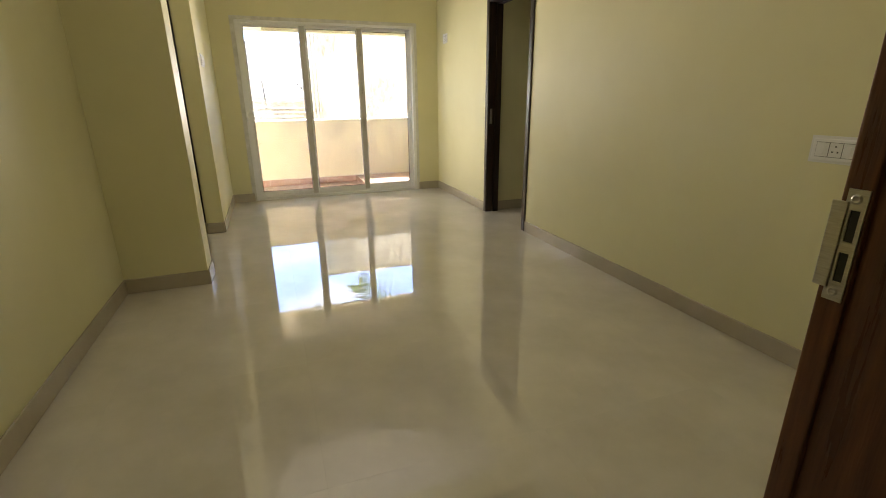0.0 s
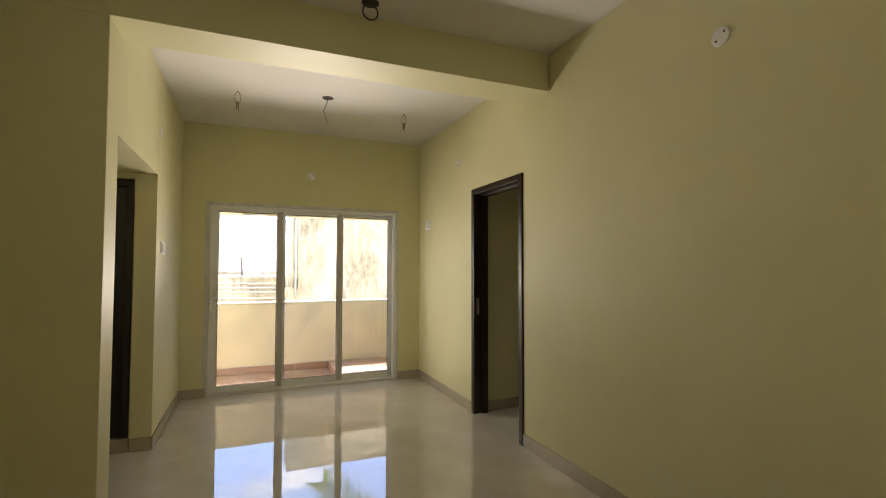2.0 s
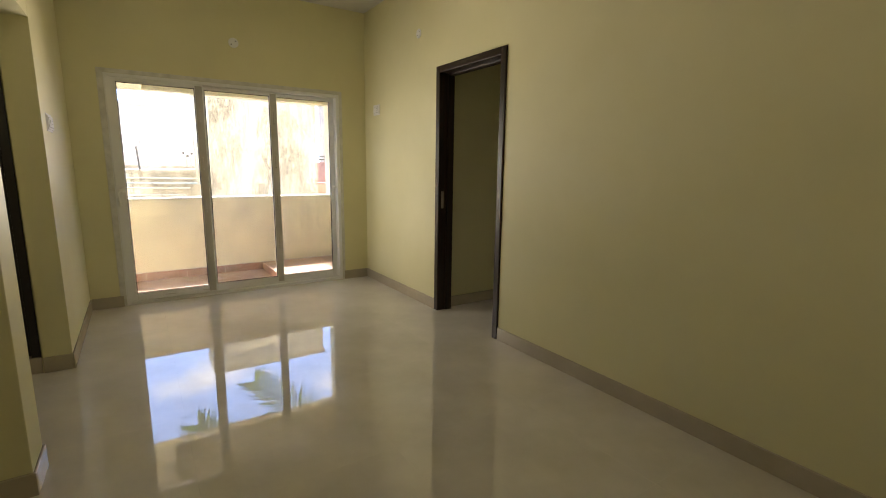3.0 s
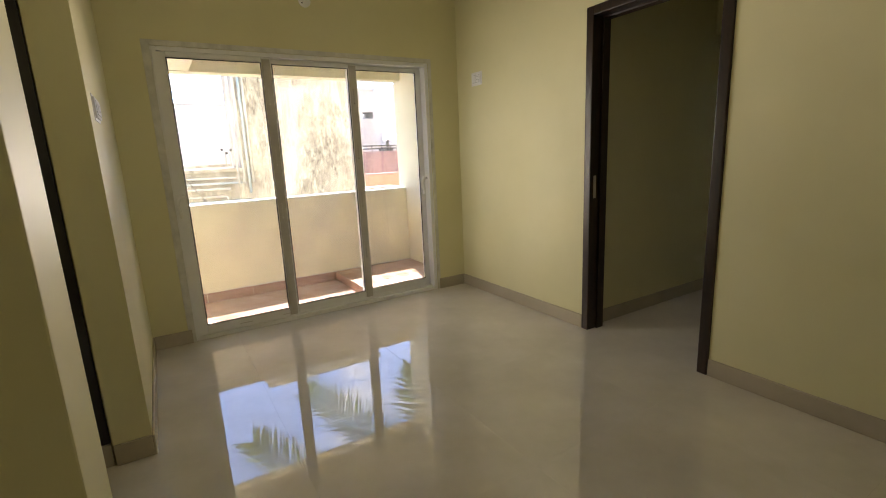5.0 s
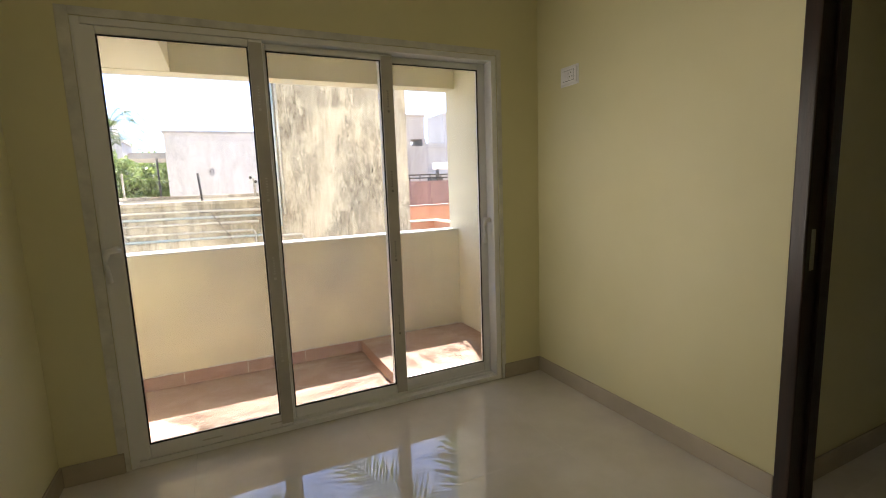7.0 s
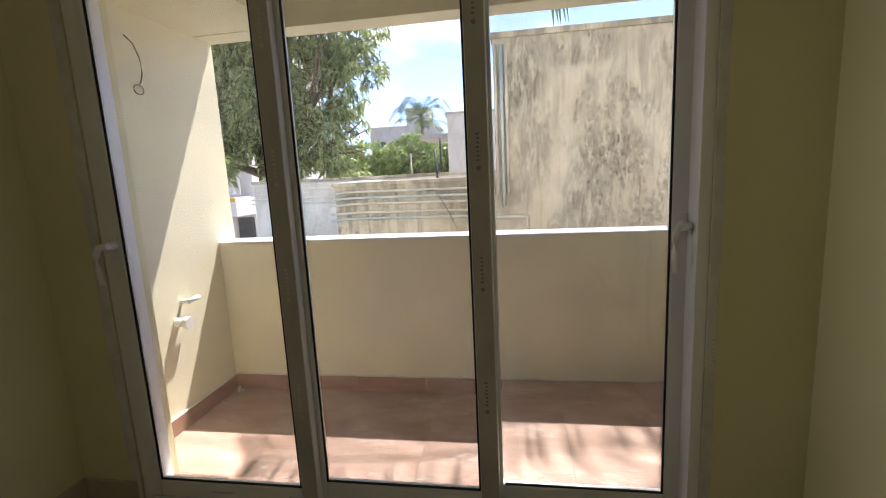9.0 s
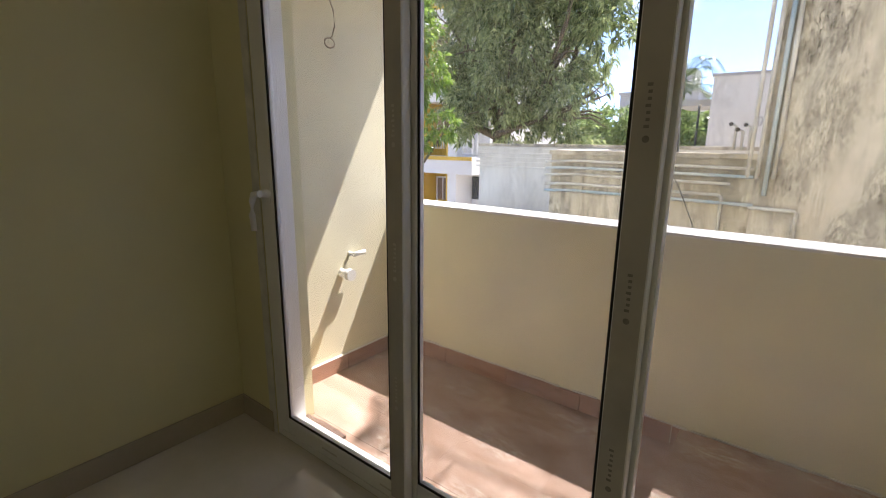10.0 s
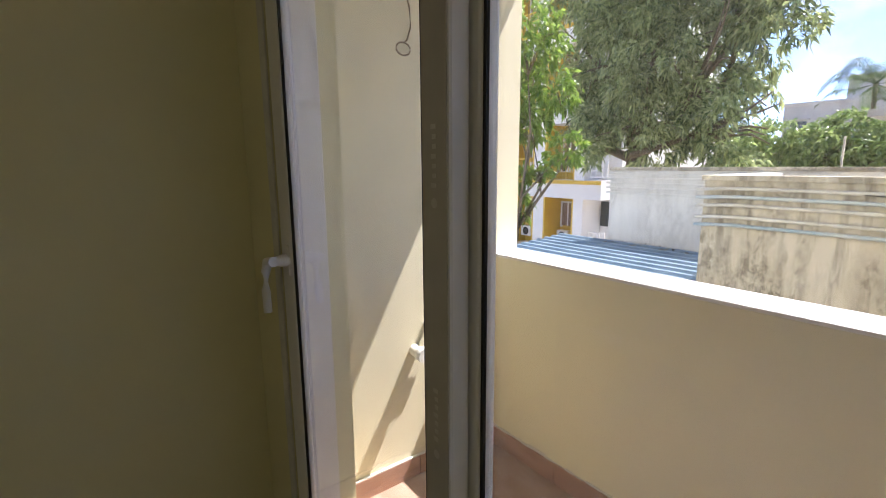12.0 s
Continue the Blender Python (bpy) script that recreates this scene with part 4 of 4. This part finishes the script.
# pink terrace at the far side
pink = thing("pink_terrace", "stained pink terrace wall with a dark rail", "wall", (4.55, 15.5, 0))
part("wall", boxes((0, 7, 0, 0.2, GROUND, 1.34)), PINK_WALL, pink)
part("coping", boxes((-0.02, 7, -0.03, 0.23, 1.34, 1.37)), PINK_WALL, pink)
for z in (1.45, 1.53):
    part("rail", tube([(0, 0.1, z), (7, 0.1, z)], 0.016, 8), IRON, pink)
for i in range(24):
    part("rail_post", boxes((0.05 + i * 0.29, 0.075 + i * 0.29, 0.09, 0.115, 1.37, 1.53)), IRON, pink)
tower = thing("stair_tower", "narrow stained grey stair tower with an opening", "tower", (5.62, 17.5, 0))
part("shaft", boxes((0, 0.62, 0, 0.8, GROUND, 2.42), (0, 0.12, 0, 0.8, 2.42, 2.62), (0.5, 0.62, 0, 0.8, 2.42, 2.62), (0, 0.58, 0, 0.8, 2.62, 3.28)), GREY_WALL, tower)
part("roof_edge", boxes((-0.04, 0.62, -0.04, 0.84, 3.28, 3.34), bevel=0.008), GREY_WALL, tower)
tank = thing("water_heater", "white horizontal water tank on a dark stand", "water tank", (8.5, 22.0, 0))
part("tank", tube([(0, 0, 2.0), (0.06, 0, 2.0), (0.94, 0, 2.0), (1.0, 0, 2.0)], 0.14, 14), FACADE, tank)
for x in (0.15, 0.8):
    part("stand", boxes((x, x + 0.05, -0.1, 0.1, GROUND, 1.88)), IRON, tank)
pole = thing("black_pole", "thin black upright pole beside the white house", "pole", (-1.3, 23.3, GROUND))
part("pole", tube([(0, 0, 0), (-0.05, 0, 6.7)], 0.035, 8), IRON, pole)
line_post = thing("rope_post", "grey upright post holding a washing line", "post", (-2.2, 21.9, GROUND))
part("post", tube([(0, 0, 0), (0, 0, 6.15)], 0.028, 8), OLD_WALL, line_post)
part("rope", tube([(0, 0, 6.1), (0.6, 0.5, 5.98), (1.15, 1.6, 5.9)], 0.018, 6), BRIGHT_LEAF, line_post, "yellow-green washing line")
salmon = thing("salmon_parapet", "salmon painted roof parapets with pale copings", "wall", (3.56, 12.6, 0))
part("back_wall", boxes((0, 5, 1.4, 1.55, GROUND, 0.80)), ORANGE_WALL, salmon)
part("back_coping", boxes((0, 5, 1.37, 1.58, 0.80, 0.83), bevel=0.005), PINK_WALL, salmon)
part("front_wall", boxes((0, 0.62, 0, 0.12, GROUND, 0.58)), ORANGE_WALL, salmon)
part("front_coping", boxes((0, 0.64, -0.02, 0.14, 0.58, 0.605), bevel=0.004), COPING, salmon)
part("cross_wall", boxes((0.62, 0.74, -2.4, 0.12, GROUND, 0.58)), ORANGE_WALL, salmon)
part("cross_coping", boxes((0.64, 0.76, -2.4, 0.14, 0.58, 0.605), bevel=0.004), COPING, salmon)

# ochre and white apartments
flats = thing("apartment_building", "white apartment building with ochre recessed balconies", "apartment building", (-16.18, 22.0, GROUND))
STOREY = 2.97
part("wall", boxes((0, 7.0, 1.2, 9, 0, 17)), FACADE, flats)
part("roof", boxes((-0.2, 7.2, -0.2, 9.2, 17, 17.3)), FACADE, flats)
part("plinth", boxes((0, 7.0, -0.12, 1.2, 0, 1.89)), FACADE, flats)
for s in range(5):
    z = s * STOREY + 1.89
    part("floor_band", boxes((0, 7.0, -0.12, 1.2, z + 2.24, z + STOREY)), FACADE, flats)
    part("band_edge", boxes((0, 7.0, -0.16, -0.12, z + 2.82, z + STOREY), bevel=0.01), YELLOW, flats)
    for x in (2.0, 4.12):
        part("recess", boxes((x, x + 1.55, 1.1, 1.2, z, z + 2.24)), YELLOW, flats)
        part("recess_side", boxes((x + 1.47, x + 1.55, 0, 1.1, z, z + 2.24), (x, x + 0.08, 0, 1.1, z, z + 2.24)), YELLOW, flats)
        w = part("window", boxes((x + 0.2, x + 0.85, 1.04, 1.1, z + 0.95, z + 1.95)), CURTAIN, flats)
        part("frame", boxes((x + 0.14, x + 0.2, 1.0, 1.1, z + 0.89, z + 2.01), (x + 0.85, x + 0.91, 1.0, 1.1, z + 0.89, z + 2.01), (x + 0.2, x + 0.85, 1.0, 1.1, z + 1.95, z + 2.01), (x + 0.50, x + 0.55, 1.0, 1.1, z + 0.95, z + 1.95)), FACADE, w)
        if s:
            part("railing", boxes((x, x + 1.47, 0.02, 0.06, z + 0.85, z + 0.9), *[(x + 0.1 + i * 0.14, x + 0.12 + i * 0.14, 0.03, 0.05, z + 0.001, z + 0.85) for i in range(10)]), YELLOW, flats)
        a = part("air_conditioner", boxes((x + 0.15, x + 0.75, 0.75, 1.04, z + 0.30, z + 0.76), bevel=0.02), FACADE, flats, "white air conditioner box")
        part("grille", disc((x + 0.45, 0.745, z + 0.53), (0, -1, 0), ((0.18, 0), (0.18, 0.01)), 16), WINDOW_DARK, a)
    part("pier", boxes((5.67, 6.13, 0, 1.2, z, z + 2.24)), FACADE, flats)
    part("pier", boxes((3.55, 4.12, 0, 1.2, z, z + 2.24)), FACADE, flats)
    part("window", boxes((6.2, 6.9, 1.12, 1.2, z + 1.1, z + 2.1)), WINDOW_DARK, flats)
    part("lattice", boxes(*[(6.2 + i * 0.24, 6.26 + i * 0.24, 0.3, 0.34, z + 0.1, z + 0.9) for i in range(4)], *[(6.2, 6.98, 0.29, 0.33, z + 0.1 + i * 0.26, z + 0.16 + i * 0.26) for i in range(4)]), FACADE, flats)


# ---- trees ----
def tree(label, at, height, lobes, leaves, size, width, material, trunk_r, seed, droop=0.3, clumps=0):
    """Trunk and limbs reach for each lobe (x, y, z, radius); leaves fill uneven sprays round them."""
    rng = np.random.default_rng(seed)
    ob = thing("tree", label, "tree", at)
    fork = Vector((0.15, 0, height))
    part("trunk", tube([(0, 0, 0), (0.1, 0.05, height * 0.4), (0.05, 0, height * 0.75), fork], trunk_r, 12, taper=0.65), BARK, ob)
    places, ways, heads = [], [], []
    for i, (x, y, z, r) in enumerate(lobes):
        c = Vector((x, y, z))
        bend = fork.lerp(c, 0.5) + Vector(rng.normal(size=3) * 0.3)
        part("limb", tube([fork, bend, c], trunk_r * 0.45, 7, taper=0.25), BARK, ob)
        for j in range(9):
            d = Vector(rng.normal(size=3)).normalized()
            part("limb", tube([bend.lerp(c, 0.6), c + d * r * 0.5, c + d * r * 0.95], trunk_r * 0.14, 5, taper=0.3), BARK, ob)
        if clumps:
            for j in range(clumps):
                d = Vector(rng.normal(size=3)).normalized()
                heads.append((*(c + d * r * rng.uniform(0.5, 1.0)), r * rng.uniform(0.26, 0.48)))
        else:
            heads.append((x, y, z, r))
    for x, y, z, r in heads:
        sprays = int(leaves * r * r / sum(q[3] ** 2 for q in heads) / 14)
        d = rng.normal(size=(sprays, 3))
        d /= np.linalg.norm(d, axis=1)[:, None]
        rad = r * (0.45 + 0.6 * rng.random(sprays) ** 0.6)[:, None]
        centre = np.array([x, y, z]) + d * rad * np.array([1, 1, 0.9])
        for q in range(14):
            places.append(centre + rng.normal(size=(sprays, 3)) * size * 0.25)
            ways.append(d * 0.5 + rng.normal(size=(sprays, 3)) * 0.75 + np.array([0, 0, -0.35]))
    crown = new("crown", leaf_mesh("crown", np.concatenate(places), np.concatenate(ways), size, width, material, rng, droop))
    crown.parent = ob
    tagged(crown, kind="stuff")
    return ob


tree("large dark green mango tree with drooping leaves", (-6.1, 18.6, GROUND), 5.6,
     [(0.2, 0, 8.4, 2.1), (2.1, -0.3, 7.8, 1.7), (-1.3, 0.2, 8.5, 1.6), (0.9, 0, 10.4, 1.9), (-1.0, 0, 10.6, 1.8), (2.7, 0.2, 9.4, 1.3), (2.5, 0, 6.4, 1.1), (0.7, -0.6, 6.5, 1.5), (-0.9, -0.4, 6.6, 0.9), (-0.6, 0.3, 12.2, 1.6), (1.9, 0.1, 11.3, 1.2)],
     52000, 0.21, 0.15, MANGO, 0.32, 3, clumps=13)
tree("slender young tree with bright green leaves", (-5.5, 13.4, GROUND), 4.2,
     [(-0.1, 0.1, 4.7, 0.42), (0.1, 0, 5.3, 0.30), (0.25, 0.2, 6.3, 0.42), (-0.1, 0.1, 6.9, 0.6), (0.3, 0, 7.8, 0.75), (0.85, 0.6, 5.8, 0.36), (-0.2, 0, 6.2, 0.45), (0.8, 0.3, 6.9, 0.45), (0.55, 0.2, 5.3, 0.25)],
     5200, 0.15, 0.22, BRIGHT_LEAF, 0.08, 5)
for at, r, sd in (((-9.5, 40, GROUND), 2.4, 7), ((-6.0, 40, GROUND), 2.3, 8), ((-3.2, 41, GROUND), 2.2, 11), ((-13.5, 38, GROUND), 2.6, 9), ((26, 8.5, GROUND), 2.5, 10)):
    tree("low bushy green tree among far houses", at, 4.6, [(0, 0, 6.4, r * 0.9), (r * 0.8, 0, 6.0, r * 0.75), (-r * 0.8, 0.2, 6.1, r * 0.75), (0.2, 0, 4.4, r * 0.7)], 9000, 0.34, 0.2, BRIGHT_LEAF if sd == 10 else FAR_LEAF, 0.2, sd)


def frond(points, length_of_leaf, seed, pairs=46, flat=False):
    """A feather frond: rachis along points with narrow hanging leaflets on both sides."""
    rng = np.random.default_rng(seed)
    pts = [Vector(p) for p in points]
    fine = []
    n = 24
    for i in range(n + 1):
        u = i / n * (len(pts) - 1)
        k = min(int(u), len(pts) - 2)
        a = pts[max(k - 1, 0)]
        b, c, d = pts[k], pts[k + 1], pts[min(k + 2, len(pts) - 1)]
        t = u - k
        fine.append(0.5 * ((2 * b) + (c - a) * t + (2 * a - 5 * b + 4 * c - d) * t * t + (3 * b - a - 3 * c + d) * t ** 3))
    bm = tube(fine, 0.03, 6, taper=0.2)
    for i in range(pairs):
        u = (0.12 + 0.88 * i / pairs) * n
        k = min(int(u), n - 1)
        p = fine[k].lerp(fine[k + 1], u - k)
        along = (fine[k + 1] - fine[k]).normalized()
        side = along.cross(Vector((0, 1, 0)) if flat else Vector((0, 0, 1)))
        if side.length < 0.05:
            side = along.cross(Vector((0, 1, 0)))
        side.normalize()
        ln = length_of_leaf * (0.45 + 0.55 * math.sin(math.pi * min(0.15 + 0.85 * i / pairs, 1.0) ** 0.8)) * rng.uniform(0.85, 1.1)
        for s in (-1, 1):
            d0 = (along * 0.75 + side * s * rng.uniform(0.75, 0.95)).normalized()
            m1 = p + d0 * ln * 0.45 + Vector((0, 0, -0.03))
            e1 = m1 + (d0 + Vector((rng.normal() * 0.08, rng.normal() * 0.08, -rng.uniform(0.1, 0.3) if flat else -rng.uniform(0.35, 0.8)))).normalized() * ln * 0.55
            wd = along.cross(d0).cross(d0).normalized() * 0.017
            v = [bm.verts.new(q) for q in (p - wd, p + wd, m1 + wd * 1.25, m1 - wd * 1.25, e1)]
            bm.faces.new((v[0], v[1], v[2], v[3]))
            bm.faces.new((v[3], v[2], v[4]))
    return bm


palm = thing("coconut_palm", "tall coconut palm with arching feather fronds", "palm tree", (5.3, 13.2, 0))
part("trunk", tube([(0.7, 0.3, GROUND), (0.5, 0.2, 0), (0.15, 0, 3.5), (0, 0, 6.1)], 0.17, 14, taper=0.75), BARK, palm)
ARCHES = [
    ((0, 0, 6.1), (-1.0, -0.3, 6.2), (-2.1, -0.7, 4.9), (-3.3, -0.75, 3.55)),
    ((0, 0, 6.1), (-1.8, -0.4, 6.9), (-3.5, -0.7, 5.45), (-4.5, -0.75, 4.25)),
    ((0, 0, 6.1), (-0.9, -1.0, 7.4), (-2.0, -2.4, 7.6), (-3.0, -3.4, 6.4)),
    ((0, 0, 6.1), (-1.6, 0.6, 7.8), (-3.2, 1.2, 8.2), (-4.6, 1.5, 7.0)),
    ((0, 0, 6.1), (-0.4, -0.4, 5.5), (-0.75, -0.7, 4.4), (-0.8, -0.8, 3.7)),
    ((0, 0, 6.1), (0.8, -0.6, 7.2), (2.0, -1.2, 6.6), (2.8, -1.5, 5.2)),
    ((0, 0, 6.1), (0.6, 0.9, 7.4), (1.2, 2.2, 7.2), (1.5, 3.2, 6.0)),
    ((0, 0, 6.1), (-0.5, -0.9, 8.0), (-1.2, -1.8, 9.0), (-2.2, -2.6, 8.8)),
    ((0, 0, 6.1), (-0.8, 0.2, 8.2), (-2.0, 0.1, 9.3), (-3.4, -0.2, 9.2)),
    ((0, 0, 6.1), (-1.4, -1.2, 7.3), (-2.9, -2.3, 6.5), (-4.2, -3.1, 5.3)),
    ((0, 0, 6.1), (0.3, 0.2, 8.0), (0.4, 0.4, 9.6), (0.2, 0.4, 10.4)),
]
for i, arch in enumerate(ARCHES):
    part("frond", frond(arch, 1.0, 20 + i, 60, i in (0, 1, 4)), PALM_LEAF, palm)
part("coconut_bunch", disc((-0.25, -0.25, 5.7), (0, 0, 1), ((0.02, -0.25), (0.2, -0.15), (0.24, 0.05), (0.1, 0.2)), 10), PALM_LEAF, palm)


def far_palm(at, high, seed):
    ob = thing("coconut_palm", "distant coconut palm above the rooftops", "palm tree", at)
    part("trunk", tube([(0.4, 0, 0), (0.2, 0, high * 0.5), (0, 0, high)], 0.16, 8, taper=0.7), BARK, ob)
    rng = np.random.default_rng(seed)
    for i in range(17):
        a = 2 * math.pi * i / 17 + rng.uniform(-0.2, 0.2)
        lift = rng.uniform(-0.6, 1.5)
        c, s = math.cos(a), math.sin(a)
        part("frond", frond(((0, 0, high), (c * 0.9, s * 0.9, high + lift * 0.8), (c * 1.9, s * 1.9, high + lift), (c * 2.7, s * 2.7, high + lift * 0.9 - 0.8)), 0.9, seed * 50 + i, 30), PALM_LEAF, ob)


far_palm((-6.1, 44, GROUND), 10.0, 2)


# ---- tiles, last ----
def tile_field(name, parent, x0, x1, y0, y1, ox, oy, size_x, size_y, z, thick, gap, material):
    shared = {}
    i0, i1 = math.floor((x0 - ox) / size_x), math.ceil((x1 - ox) / size_x)
    j0, j1 = math.floor((y0 - oy) / size_y), math.ceil((y1 - oy) / size_y)
    for i in range(i0, i1):
        for j in range(j0, j1):
            a, b = max(ox + i * size_x, x0) + gap, min(ox + (i + 1) * size_x, x1) - gap
            c, d = max(oy + j * size_y, y0) + gap, min(oy + (j + 1) * size_y, y1) - gap
            if b - a < 0.01 or d - c < 0.01:
                continue
            key = (round(b - a, 4), round(d - c, 4))
            if key not in shared:
                shared[key] = finish(name, boxes((0, key[0], 0, key[1], -thick, 0), ), material)
            ob = new(name, shared[key])
            ob.parent = parent
            ob.location = (a, c, z)


FLOOR = bpy.data.objects["floor"]
tile_field("tile", FLOOR, -1.6, 8.0, FRONT - 0.2, END + 0.004, 1.07, 6.08, 0.8, 0.8, 0.0, 0.006, 0.00015, TILE)
tile_field("tile", FLOOR, R_RIGHT, 8.0, END + 0.004, 8.0, 1.07, 6.08, 0.8, 0.8, 0.0, 0.006, 0.00015, TILE)
tile_field("tile", FLOOR, -1.6, 4.0, -1.6, FRONT - 0.2, 1.07, 6.08, 0.8, 0.8, 0.0, 0.006, 0.00015, TILE)
SLAB = bpy.data.objects["balcony_slab"]
tile_field("tile", SLAB, B_LEFT, 1.393, OUT, PAR0, 0.25, 7.30, 0.4, 0.4, 0.0, 0.012, 0.0003, TERRACOTTA)
tile_field("tile", SLAB, SL0, 1.392, SILL, OUT - 0.001, 0.25, 6.70, 0.4, 0.4, 0.0, 0.005, 0.0003, TERRACOTTA)
tile_field("tile", STEP_TOP, 0.0, SL1 - 1.395, 0.0, OUT - SILL, 0.3, 0.25, 0.4, 0.4, 0.088, 0.008, 0.0003, TERRACOTTA)
tile_field("tile", STEP_TOP, 0.0, B_RIGHT - 1.393, OUT - SILL, PAR0 - SILL - 0.001, 0.3, 0.25, 0.4, 0.4, 0.088, 0.008, 0.0003, TERRACOTTA)
skirt = structure("balcony_skirting", boxes((B_LEFT, B_LEFT + 0.004, OUT, PAR0 - 0.012, 0.001, 0.08)), GROUT, "mortar bed behind the balcony skirting", "skirting")
for i in range(2):
    # ledge on the skirting, coloured white for the sun along its top
    part("sunlit_cap", boxes((B_LEFT, B_LEFT + 0.012, OUT + 0.003 + i * 0.4, OUT + 0.4 + i * 0.395, 0.0845, 0.091), bevel=0.002), COPING, skirt)
    part("skirting_tile", boxes((B_LEFT + 0.003, B_LEFT + 0.013, OUT + 0.003 + i * 0.4, OUT + 0.4 + i * 0.395, 0.001, 0.084), bevel=0.001), TERRA_SKIRT, skirt)
for i in range(5):
    x = B_LEFT + i * 0.4
    part("skirting_tile", boxes((x + 0.002, min(x + 0.398, 1.391), PAR0 - 0.012, PAR0 - 0.001, 0.001, 0.086 + 0.003 * (i % 2)), bevel=0.001), TERRA_SKIRT, skirt)
mr = random.Random(12)
mortar = bmesh.new()
x = B_LEFT + 0.014
while x < B_RIGHT - 0.03:
    step_up = 0.088 if x > 1.385 else 0.0
    wide = mr.uniform(0.02, 0.075)
    rise = mr.uniform(0.002, 0.012)
    base = step_up if step_up else 0.087
    box(mortar, x, min(x + wide, B_RIGHT - 0.002), PAR0 - mr.uniform(0.005, 0.012), PAR0 + 0.002, base, base + rise)
    x += wide * mr.uniform(0.9, 1.3)
bmesh.ops.bevel(mortar, geom=mortar.edges[:], offset=0.0015, segments=1, affect="EDGES", clamp_overlap=True)
part("mortar_line", mortar, MASK, skirt, "rough dried mortar along the top of the skirting")
